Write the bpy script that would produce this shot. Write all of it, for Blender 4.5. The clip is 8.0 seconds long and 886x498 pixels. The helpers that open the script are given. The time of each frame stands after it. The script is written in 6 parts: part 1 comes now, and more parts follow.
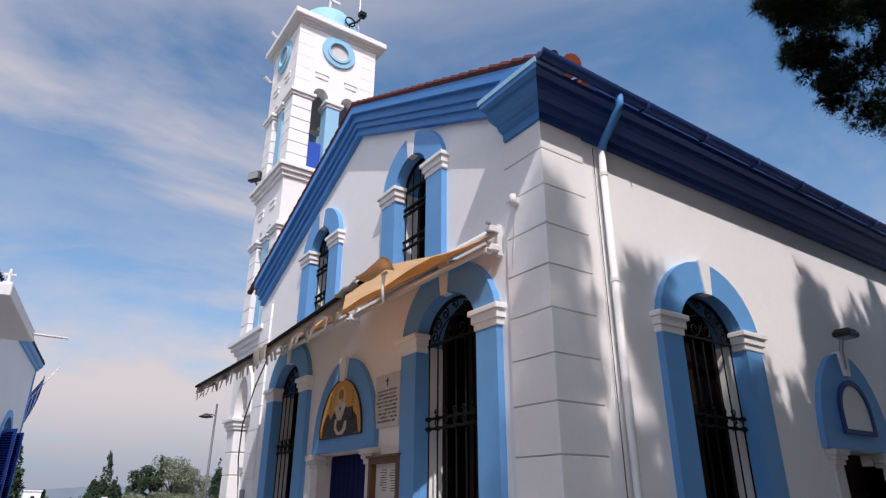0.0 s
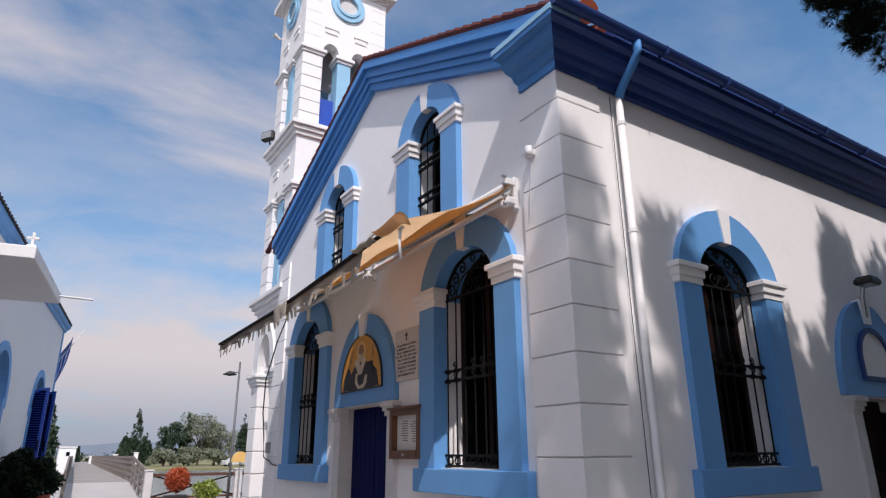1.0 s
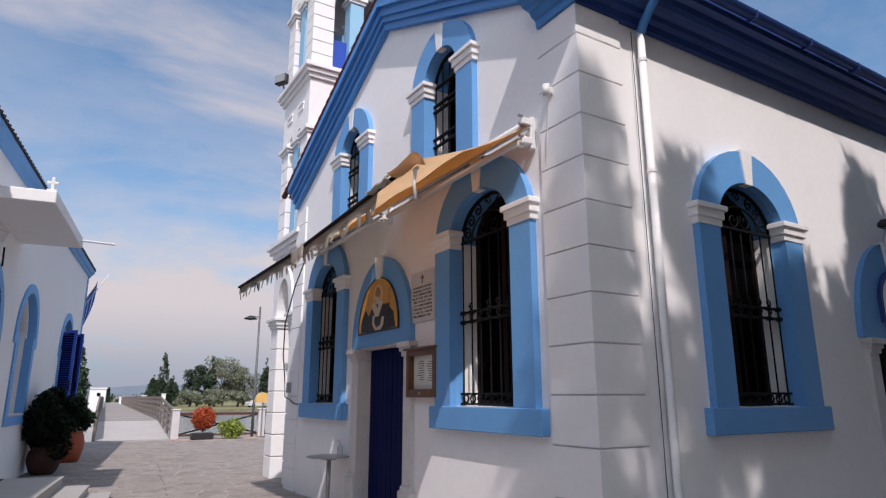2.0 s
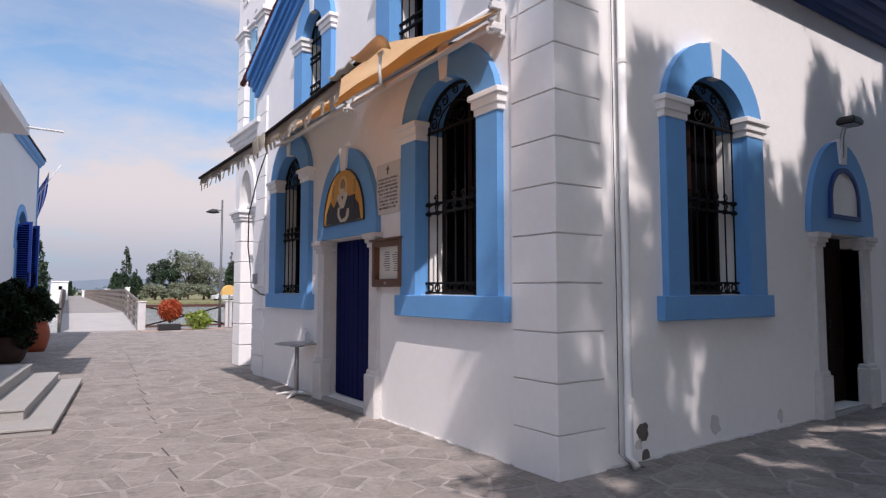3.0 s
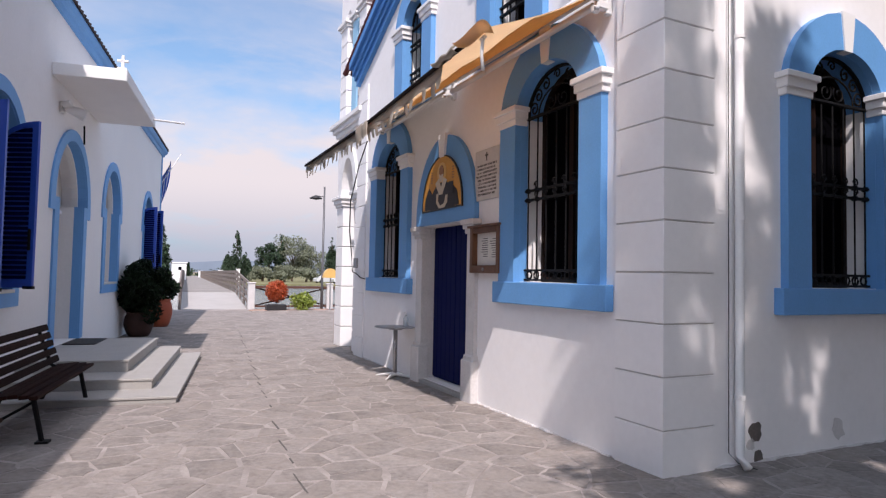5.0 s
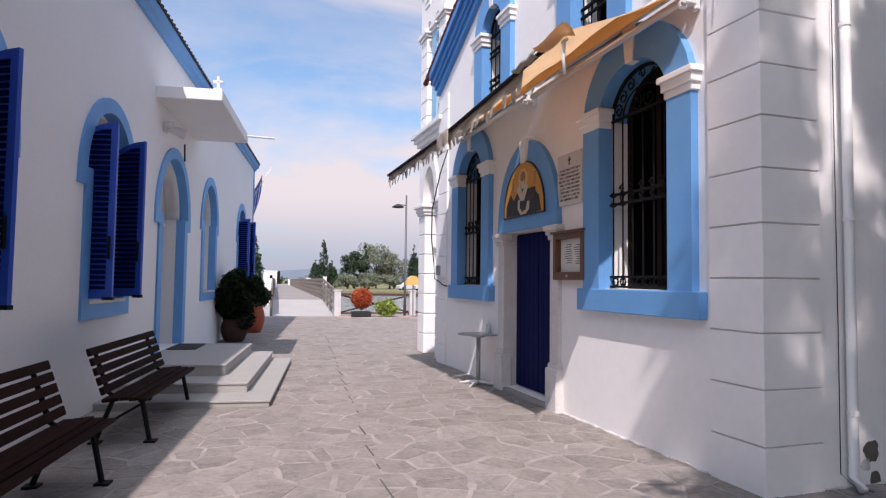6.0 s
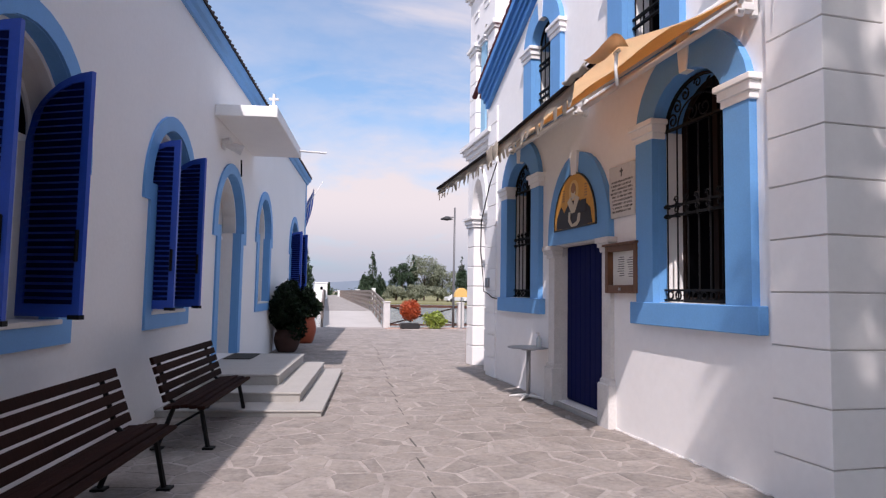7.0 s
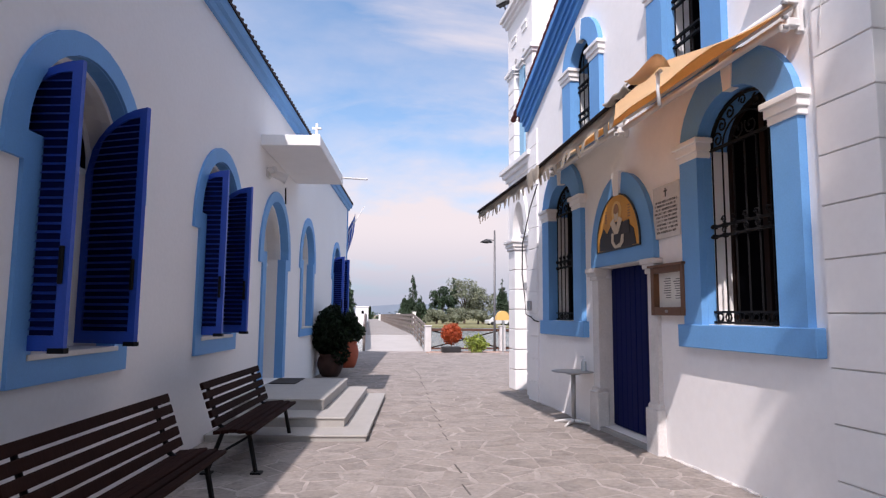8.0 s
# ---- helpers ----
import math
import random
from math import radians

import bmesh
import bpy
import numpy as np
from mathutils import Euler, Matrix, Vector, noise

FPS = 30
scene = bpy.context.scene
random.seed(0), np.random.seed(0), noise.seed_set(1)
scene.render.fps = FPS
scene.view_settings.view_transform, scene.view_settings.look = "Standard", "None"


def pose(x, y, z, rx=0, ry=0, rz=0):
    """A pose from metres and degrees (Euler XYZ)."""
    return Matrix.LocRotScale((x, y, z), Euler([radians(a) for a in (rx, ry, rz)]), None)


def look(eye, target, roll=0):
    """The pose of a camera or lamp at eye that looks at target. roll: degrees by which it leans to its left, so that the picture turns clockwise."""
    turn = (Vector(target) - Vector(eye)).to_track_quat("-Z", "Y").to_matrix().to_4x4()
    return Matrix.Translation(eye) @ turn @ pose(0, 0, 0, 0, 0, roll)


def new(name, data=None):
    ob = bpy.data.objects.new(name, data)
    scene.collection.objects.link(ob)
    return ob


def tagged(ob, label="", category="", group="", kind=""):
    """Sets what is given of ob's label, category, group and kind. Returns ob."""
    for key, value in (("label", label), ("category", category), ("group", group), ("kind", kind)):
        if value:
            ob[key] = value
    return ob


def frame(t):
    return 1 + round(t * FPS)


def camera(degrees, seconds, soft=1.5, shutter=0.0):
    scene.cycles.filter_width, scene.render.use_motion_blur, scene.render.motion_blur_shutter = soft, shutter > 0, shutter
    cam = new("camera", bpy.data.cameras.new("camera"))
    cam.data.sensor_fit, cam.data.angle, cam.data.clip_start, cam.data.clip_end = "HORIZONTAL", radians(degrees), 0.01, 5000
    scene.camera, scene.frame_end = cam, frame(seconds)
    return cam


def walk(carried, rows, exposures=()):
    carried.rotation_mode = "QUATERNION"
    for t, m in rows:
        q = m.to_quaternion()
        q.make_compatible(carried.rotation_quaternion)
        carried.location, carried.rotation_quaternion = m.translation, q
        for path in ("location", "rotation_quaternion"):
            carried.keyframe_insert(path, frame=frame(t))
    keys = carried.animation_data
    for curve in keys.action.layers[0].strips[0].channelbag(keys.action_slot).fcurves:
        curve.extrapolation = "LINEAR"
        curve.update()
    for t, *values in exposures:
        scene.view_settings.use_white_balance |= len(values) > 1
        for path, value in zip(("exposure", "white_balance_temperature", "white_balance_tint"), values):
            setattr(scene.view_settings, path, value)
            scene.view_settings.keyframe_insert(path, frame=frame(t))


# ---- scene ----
cam = camera(71.1, 8.0, soft=1.25)
PATH = [
    (0, (-3.565, -3.611, 1.624), (-2.522, -2.081, 2.378), 0.2),
    (0.5, (-3.559, -3.593, 1.616), (-2.53, -2.03, 2.322), 0.3),
    (1, (-3.563, -3.591, 1.597), (-2.535, -1.994, 2.223), -0.4),
    (1.2, (-3.559, -3.591, 1.593), (-2.544, -1.968, 2.173), -0.3),
    (2.3, (-3.536, -3.569, 1.53), (-2.52, -1.894, 1.93), 0.3),
    (2.5, (-3.54, -3.57, 1.521), (-2.494, -1.899, 1.855), 0.6),
    (3, (-3.542, -3.573, 1.497), (-2.415, -1.926, 1.631), 0.0),
    (3.5, (-3.546, -3.573, 1.489), (-2.433, -1.914, 1.587), 0.8),
    (4, (-3.54, -3.559, 1.484), (-2.49, -1.859, 1.558), 1.1),
    (4.5, (-3.555, -3.548, 1.49), (-2.571, -1.808, 1.563), 1.3),
    (5, (-3.577, -3.537, 1.498), (-2.71, -1.737, 1.585), 1.1),
    (5.2, (-3.575, -3.522, 1.5), (-2.781, -1.689, 1.591), 0.9),
    (6.5, (-3.595, -3.517, 1.51), (-3.033, -1.601, 1.624), 0.9),
    (7, (-3.612, -3.525, 1.513), (-3.136, -1.587, 1.653), 1.0),
    (7.5, (-3.631, -3.529, 1.519), (-3.229, -1.578, 1.69), 1.1),
    (8, (-3.641, -3.532, 1.523), (-3.292, -1.574, 1.735), 0.5),
]
walk(cam, [(t, look(eye, target, roll)) for t, eye, target, roll in PATH], exposures=[(0.0, 0.2, 6450.0, 19.0), (2.5, 0.2, 6500.0, 20.0), (3.2, 0.46, 6500.0, 21.0), (4.0, 0.6, 6500.0, 21.0), (5.0, 0.53, 6520.0, 22.0), (6.5, 0.53, 6540.0, 23.0), (8.0, 0.6, 6550.0, 23.0)])

# ---- world and sun ----
SX, SY = 0.315, 0.76  # how far the light goes east and north for each metre down
SUN = Vector((SX, SY, -1.0)).normalized()
world = bpy.data.worlds.new("sky")
scene.world = world
world.use_nodes = True
wn, wl = world.node_tree.nodes, world.node_tree.links
wn.clear()


def wnode(kind, **values):
    n = wn.new(kind)
    for k, v in values.items():
        n.inputs[int(k[1:])].default_value = v
    return n


sky = wn.new("ShaderNodeTexSky")
sky.sky_type, sky.sun_disc = "NISHITA", False
sky.sun_elevation, sky.sun_rotation = math.asin(-SUN.z), math.atan2(-SUN.x, -SUN.y)
sky.air_density, sky.dust_density, sky.ozone_density = 1.0, 1.2, 3.0
coord = wn.new("ShaderNodeTexCoord")
sep = wn.new("ShaderNodeSeparateXYZ")
wl.new(coord.outputs["Generated"], sep.inputs[0])
rise = wnode("ShaderNodeMath", i1=0.3)
rise.operation = "ADD"
wl.new(sep.outputs["Z"], rise.inputs[0])
flat = []
for axis in ("X", "Y"):
    d = wn.new("ShaderNodeMath")
    d.operation = "DIVIDE"
    wl.new(sep.outputs[axis], d.inputs[0])
    wl.new(rise.outputs[0], d.inputs[1])
    flat.append(d)
join = wn.new("ShaderNodeCombineXYZ")
wl.new(flat[0].outputs[0], join.inputs[0])
wl.new(flat[1].outputs[0], join.inputs[1])
drift = wn.new("ShaderNodeMapping")
drift.inputs["Rotation"].default_value = (0, 0, radians(25))
drift.inputs["Scale"].default_value = (0.8, 1.15, 1)
drift.inputs["Location"].default_value = (3.1, 1.7, 0)
wl.new(join.outputs[0], drift.inputs[0])
clouds = wn.new("ShaderNodeTexNoise")
clouds.inputs["Scale"].default_value, clouds.inputs["Detail"].default_value = 1.1, 9
clouds.inputs["Roughness"].default_value, clouds.inputs["Distortion"].default_value = 0.56, 0.55
wl.new(drift.outputs[0], clouds.inputs["Vector"])
veil = wn.new("ShaderNodeValToRGB")
veil.color_ramp.elements[0].position, veil.color_ramp.elements[1].position = 0.41, 0.6
veil.color_ramp.elements[0].color, veil.color_ramp.elements[1].color = (0.07, 0.07, 0.07, 1), (0.88, 0.88, 0.88, 1)
wl.new(clouds.outputs["Fac"], veil.inputs[0])
# clouds thicken towards the horizon
low = wn.new("ShaderNodeMapRange")
low.inputs["From Min"].default_value, low.inputs["From Max"].default_value = 0.1, 0.62
low.inputs["To Min"].default_value, low.inputs["To Max"].default_value = 0.66, 0.0
wl.new(sep.outputs["Z"], low.inputs[0])
amount = wn.new("ShaderNodeMath")
amount.operation, amount.use_clamp = "ADD", True
wl.new(veil.outputs[0], amount.inputs[0])
thick = wn.new("ShaderNodeMapRange")
thick.inputs["From Min"].default_value, thick.inputs["From Max"].default_value = 0.36, 0.62
thick.inputs["To Min"].default_value, thick.inputs["To Max"].default_value = 0.4, 1.2
puffs = wn.new("ShaderNodeTexNoise")
puffs.inputs["Scale"].default_value, puffs.inputs["Detail"].default_value, puffs.inputs["Roughness"].default_value = 4.2, 7, 0.55
bulk = wn.new("ShaderNodeMapping")
bulk.inputs["Scale"].default_value = (1, 1, 2.6)
wl.new(coord.outputs["Generated"], bulk.inputs[0])
wl.new(bulk.outputs[0], puffs.inputs["Vector"])
wl.new(puffs.outputs["Fac"], thick.inputs[0])
bank = wn.new("ShaderNodeMath")
bank.operation = "MULTIPLY"
wl.new(low.outputs[0], bank.inputs[0])
wl.new(thick.outputs[0], bank.inputs[1])
wl.new(bank.outputs[0], amount.inputs[1])
mixsky = wn.new("ShaderNodeMix")
mixsky.data_type = "RGBA"
# thin cloud shines brighter towards the sun
toward = wn.new("ShaderNodeVectorMath")
toward.operation = "DOT_PRODUCT"
toward.inputs[1].default_value = -SUN
wl.new(coord.outputs["Generated"], toward.inputs[0])
shine = wn.new("ShaderNodeMapRange")
shine.interpolation_type = "SMOOTHSTEP"
shine.inputs["From Min"].default_value, shine.inputs["From Max"].default_value = 0.3, 1.0
shine.inputs["To Min"].default_value, shine.inputs["To Max"].default_value = 0.0, 1.0
wl.new(toward.outputs["Value"], shine.inputs[0])
cloud = wn.new("ShaderNodeMix")
cloud.data_type = "RGBA"
cloud.inputs["A"].default_value, cloud.inputs["B"].default_value = (8.7, 8.45, 8.4, 1), (19.0, 18.8, 19.2, 1)
wl.new(shine.outputs[0], cloud.inputs["Factor"])
wl.new(cloud.outputs["Result"], mixsky.inputs["B"])
# the sky clears towards the east
east = wn.new("ShaderNodeMapRange")
east.inputs["From Min"].default_value, east.inputs["From Max"].default_value = 0.25, 0.8
east.inputs["To Min"].default_value, east.inputs["To Max"].default_value = 1.0, 0.45
wl.new(sep.outputs["X"], east.inputs[0])
cover = wn.new("ShaderNodeMath")
cover.operation = "MULTIPLY"
wl.new(amount.outputs[0], cover.inputs[0])
wl.new(east.outputs[0], cover.inputs[1])
wl.new(cover.outputs[0], mixsky.inputs["Factor"])
deep = wn.new("ShaderNodeMix")
deep.data_type, deep.blend_type = "RGBA", "MULTIPLY"
deep.inputs["Factor"].default_value, deep.inputs["B"].default_value = 1, (0.92, 1.88, 2.1, 1)
wl.new(sky.outputs[0], deep.inputs["A"])
wl.new(deep.outputs["Result"], mixsky.inputs["A"])
# blue-grey haze over the far shore
haze = wn.new("ShaderNodeMapRange")
haze.interpolation_type = "SMOOTHSTEP"
haze.inputs["From Min"].default_value, haze.inputs["From Max"].default_value = 0.0, 0.15
haze.inputs["To Min"].default_value, haze.inputs["To Max"].default_value = 0.9, 0.0
wl.new(sep.outputs["Z"], haze.inputs[0])
mixhaze = wn.new("ShaderNodeMix")
mixhaze.data_type = "RGBA"
mixhaze.inputs["B"].default_value = (4.3, 5.1, 6.2, 1)
wl.new(haze.outputs[0], mixhaze.inputs["Factor"])
wl.new(mixsky.outputs["Result"], mixhaze.inputs["A"])
bg = wn.new("ShaderNodeBackground")
bg.inputs["Strength"].default_value = 0.065
wl.new(mixhaze.outputs["Result"], bg.inputs["Color"])
wout = wn.new("ShaderNodeOutputWorld")
wl.new(bg.outputs[0], wout.inputs[0])

lamp = bpy.data.lights.new("sun", "SUN")
lamp.energy, lamp.angle, lamp.color = 3.0, radians(0.55), (1.0, 0.95, 0.88)
sun = new("sun", lamp)
sun.matrix_world = look(-SUN * 60, (0, 0, 0))


# ---- materials ----
def material(name, color, rough=0.7, metal=0.0, vary=0.08, scale=3.0, fine=40.0, bump=0.25, dist=0.01, stain=0.0,
             stain_color=(0.25, 0.22, 0.2), stain_scale=0.9, stain_at=0.6, each=0.0, translucent=0.0, stretch=(1, 1, 1), gloss=0.5):
    m = bpy.data.materials.new(name)
    m.use_nodes = True
    nt = m.node_tree
    n, l = nt.nodes, nt.links
    b = n["Principled BSDF"]
    b.inputs["Roughness"].default_value, b.inputs["Metallic"].default_value = rough, metal
    b.inputs["Specular IOR Level"].default_value = gloss
    tc = n.new("ShaderNodeTexCoord")
    mp = n.new("ShaderNodeMapping")
    mp.inputs["Scale"].default_value = stretch
    l.new(tc.outputs["Object"], mp.inputs[0])
    info = n.new("ShaderNodeObjectInfo")
    shift = n.new("ShaderNodeVectorMath")
    shift.operation = "ADD"
    mul = n.new("ShaderNodeMath")
    mul.operation = "MULTIPLY"
    mul.inputs[1].default_value = 37.0
    l.new(info.outputs["Random"], mul.inputs[0])
    l.new(mp.outputs[0], shift.inputs[0])
    l.new(mul.outputs[0], shift.inputs[1])
    big = n.new("ShaderNodeTexNoise")
    big.inputs["Scale"].default_value, big.inputs["Detail"].default_value = scale, 5
    small = n.new("ShaderNodeTexNoise")
    small.inputs["Scale"].default_value, small.inputs["Detail"].default_value = fine, 4
    l.new(shift.outputs[0], big.inputs["Vector"])
    l.new(shift.outputs[0], small.inputs["Vector"])
    add = n.new("ShaderNodeMath")
    add.operation = "ADD"
    l.new(big.outputs["Fac"], add.inputs[0])
    l.new(small.outputs["Fac"], add.inputs[1])
    rng = n.new("ShaderNodeMapRange")
    rng.inputs["From Min"].default_value, rng.inputs["From Max"].default_value = 0.6, 1.4
    rng.inputs["To Min"].default_value, rng.inputs["To Max"].default_value = 1 - vary, 1 + vary
    l.new(add.outputs[0], rng.inputs[0])
    level = rng.outputs[0]
    if each:
        r2 = n.new("ShaderNodeMapRange")
        r2.inputs["To Min"].default_value, r2.inputs["To Max"].default_value = 1 - each, 1 + each
        geo = n.new("ShaderNodeNewGeometry")
        a2 = n.new("ShaderNodeMath")
        a2.operation = "ADD"
        l.new(info.outputs["Random"], a2.inputs[0])
        l.new(geo.outputs["Random Per Island"], a2.inputs[1])
        f2 = n.new("ShaderNodeMath")
        f2.operation = "FRACT"
        l.new(a2.outputs[0], f2.inputs[0])
        l.new(f2.outputs[0], r2.inputs[0])
        m2 = n.new("ShaderNodeMath")
        m2.operation = "MULTIPLY"
        l.new(level, m2.inputs[0])
        l.new(r2.outputs[0], m2.inputs[1])
        level = m2.outputs[0]
    col = n.new("ShaderNodeMix")
    col.data_type, col.blend_type = "RGBA", "MULTIPLY"
    col.inputs["Factor"].default_value = 1
    col.inputs["A"].default_value = (*color, 1)
    l.new(level, col.inputs["B"])
    out = col.outputs["Result"]
    if stain:
        sn = n.new("ShaderNodeTexNoise")
        sn.inputs["Scale"].default_value, sn.inputs["Detail"].default_value, sn.inputs["Roughness"].default_value = stain_scale, 8, 0.65
        l.new(shift.outputs[0], sn.inputs["Vector"])
        sr = n.new("ShaderNodeMapRange")
        sr.inputs["From Min"].default_value, sr.inputs["From Max"].default_value = stain_at, stain_at + 0.22
        sr.inputs["To Max"].default_value = stain
        l.new(sn.outputs["Fac"], sr.inputs[0])
        sm = n.new("ShaderNodeMix")
        sm.data_type = "RGBA"
        sm.inputs["B"].default_value = (*stain_color, 1)
        l.new(sr.outputs[0], sm.inputs["Factor"])
        l.new(out, sm.inputs["A"])
        out = sm.outputs["Result"]
    l.new(out, b.inputs["Base Color"])
    if bump:
        bp = n.new("ShaderNodeBump")
        bp.inputs["Strength"].default_value, bp.inputs["Distance"].default_value = bump, dist
        l.new(add.outputs[0], bp.inputs["Height"])
        l.new(bp.outputs[0], b.inputs["Normal"])
    if translucent:
        tr = n.new("ShaderNodeBsdfTranslucent")
        l.new(out, tr.inputs["Color"])
        mx = n.new("ShaderNodeMixShader")
        mx.inputs[0].default_value = translucent
        l.new(b.outputs[0], mx.inputs[1])
        l.new(tr.outputs[0], mx.inputs[2])
        l.new(mx.outputs[0], n["Material Output"].inputs[0])
    return m


WHITE = material("white_limewash", (0.9, 0.885, 0.88), 0.85, vary=0.03, scale=1.2, fine=14, bump=0.12, dist=0.012, stain=0.16, stain_color=(0.55, 0.52, 0.5), stain_scale=0.8, stain_at=0.58)
TRIMW = material("white_painted_trim", (0.85, 0.84, 0.83), 0.7, vary=0.03, scale=4, fine=50, bump=0.12, stain=0.15, stain_color=(0.5, 0.47, 0.44), stain_scale=3)
HOUSE = material("white_house_plaster", (0.84, 0.82, 0.81), 0.85, vary=0.03, scale=0.9, fine=22, bump=0.2, dist=0.01, stain=0.2, stain_color=(0.55, 0.53, 0.52), stain_scale=0.6)
BLUE = material("light_blue_paint", (0.13, 0.35, 0.68), 0.6, vary=0.07, scale=3, fine=60, bump=0.12, stain=0.12, stain_color=(0.2, 0.42, 0.7), stain_scale=2)
# One cornice paint in two tones: shade painted into NAVY, light into RAKE
NAVY = material("shade_darkened_blue_paint", (0.013, 0.045, 0.19), 0.6, vary=0.07, scale=2, fine=50, bump=0.1, stain=0.15, stain_color=(0.2, 0.38, 0.7), stain_scale=1.5)
RAKE = material("lit_blue_cornice_paint", (0.06, 0.25, 0.6), 0.6, vary=0.07, scale=2, fine=50, bump=0.1, stain=0.15, stain_color=(0.2, 0.42, 0.74), stain_scale=1.5)
PALE = material("pale_blue_paint", (0.3, 0.56, 0.76), 0.6, vary=0.05, scale=3, fine=60, bump=0.1)
SHUT = material("royal_blue_gloss_paint", (0.018, 0.075, 0.44), 0.4, vary=0.1, scale=5, fine=80, bump=0.08)
DOORB = material("deep_blue_door_and_gap_shade", (0.0022, 0.006, 0.062), 0.6, gloss=0.1, vary=0.1, scale=5, fine=80, bump=0.08)
IRON = material("black_wrought_iron", (0.008, 0.008, 0.009), 0.6, 0.0, gloss=0.15, vary=0.2, scale=8, fine=90, bump=0.15)
# Unlit interiors are painted into this matte near-black, which hardly reflects
GLASSD = material("glass_painted_room_dark", (0.003, 0.003, 0.004), 0.8, vary=0.0, bump=0.0, gloss=0.0)
DARKWOOD = material("dark_brown_wood_and_door_shade", (0.016, 0.008, 0.006), 0.6, gloss=0.12, vary=0.2, scale=3, fine=40, stretch=(1, 1, 0.1))
WOOD = material("oiled_oak_frame", (0.13, 0.055, 0.024), 0.5, vary=0.25, scale=6, fine=60, stretch=(1, 1, 0.2))
SLAT = material("dark_stained_bench_slat", (0.022, 0.008, 0.006), 0.8, gloss=0.08, vary=0.3, scale=5, fine=60, stretch=(1, 0.08, 1), each=0.2)
TILE = material("red_clay_roof_tile", (0.17, 0.04, 0.026), 0.8, vary=0.25, scale=4, fine=40, each=0.25)
# Darker copy of the pot clay; the house's shade is in its colour
DARKCLAY = material("shade_darkened_clay_pot", (0.05, 0.018, 0.012), 0.7, vary=0.2, scale=6, fine=50)
DEEPRED = material("deep_red_verge_tile", (0.1, 0.018, 0.016), 0.8, vary=0.25, scale=4, fine=40, each=0.2)
POLE = material("dark_grey_galvanised_pole", (0.13, 0.13, 0.135), 0.5, 0.4, vary=0.1, fine=60, bump=0.04)
DARKTILE = material("weathered_dark_tile", (0.02, 0.008, 0.009), 0.8, vary=0.3, scale=4, fine=40, each=0.3)
CLAY = material("terracotta_pot", (0.34, 0.07, 0.028), 0.7, vary=0.15, scale=6, fine=50, stain=0.3, stain_color=(0.4, 0.25, 0.18), stain_scale=5)
MARBLE = material("grey_veined_marble", (0.6, 0.58, 0.56), 0.5, vary=0.08, scale=5, fine=30, bump=0.05, stain=0.35, stain_color=(0.35, 0.34, 0.33), stain_scale=3)
JAMB = material("weathered_stone_jamb", (0.64, 0.62, 0.61), 0.75, vary=0.12, scale=6, fine=40, bump=0.25, stain=0.5, stain_color=(0.4, 0.38, 0.37), stain_scale=3)
RENDER = material("bare_brown_render", (0.13, 0.11, 0.1), 0.9, vary=0.25, scale=12, fine=60, bump=0.5)
STEP = material("pale_marble_step", (0.37, 0.355, 0.335), 0.65, vary=0.08, scale=4, fine=30, bump=0.1, stain=0.35, stain_color=(0.36, 0.34, 0.32), stain_scale=2)
STONE = material("grey_beige_flagstone", (0.27, 0.243, 0.226), 0.8, vary=0.3, scale=5, fine=22, bump=0.7, dist=0.014, stain=0.6, stain_color=(0.32, 0.28, 0.25), stain_scale=2.6, stain_at=0.46, each=0.14, gloss=0.1)
MORTAR = material("pale_cement_mortar", (0.385, 0.345, 0.325), 0.9, vary=0.14, scale=2, fine=40, bump=0.4, stain=0.9, stain_color=(0.26, 0.232, 0.216), stain_scale=2.2, stain_at=0.42, gloss=0.1)
CANVAS = material("ochre_awning_canvas", (0.86, 0.64, 0.39), 0.9, vary=0.1, scale=2, fine=120, bump=0.1, translucent=0.86, stain=0.25, stain_color=(0.6, 0.4, 0.2), stain_scale=2)
CANVAS3 = material("shaded_ochre_canvas", (0.66, 0.43, 0.19), 0.9, vary=0.1, scale=2, fine=120, bump=0.1, translucent=0.8, stain=0.25, stain_color=(0.5, 0.3, 0.12), stain_scale=2)
CANVAS2 = material("dirty_grey_brown_awning_canvas", (0.36, 0.28, 0.2), 0.9, vary=0.15, scale=2, fine=120, bump=0.1, translucent=0.5, stain=0.4, stain_color=(0.14, 0.11, 0.085), stain_scale=2)
VALANCE2 = material("cream_scalloped_valance", (0.6, 0.54, 0.46), 0.9, vary=0.12, scale=3, fine=100, bump=0.1, translucent=0.1, stain=0.3, stain_color=(0.4, 0.33, 0.25), stain_scale=5)
SAWCUT = material("dark_saw_cut", (0.1, 0.092, 0.085), 0.9, vary=0.2, bump=0)
VALANCE = material("greyed_awning_valance", (0.5, 0.44, 0.37), 0.9, vary=0.15, scale=3, fine=100, bump=0.1, translucent=0.3, stain=0.4, stain_color=(0.2, 0.18, 0.15), stain_scale=5)
ALU = material("white_powder_coated_metal", (0.72, 0.71, 0.7), 0.4, 0.0, vary=0.04, fine=60, bump=0.03)
GREYM = material("brushed_grey_metal", (0.42, 0.42, 0.43), 0.4, 0.7, vary=0.08, fine=60, bump=0.04)
DARKM = material("dark_painted_metal", (0.03, 0.03, 0.032), 0.5, 0.2, vary=0.15, fine=60, bump=0.05)
CABLE = material("black_rubber_cable", (0.01, 0.01, 0.01), 0.6, vary=0.1, bump=0)
GOLD = material("gold_ground_icon_paint", (0.62, 0.3, 0.04), 0.55, vary=0.12, scale=8, fine=60, bump=0.05)
ROBE = material("dark_icon_robe_paint", (0.025, 0.02, 0.022), 0.6, vary=0.2, bump=0.02)
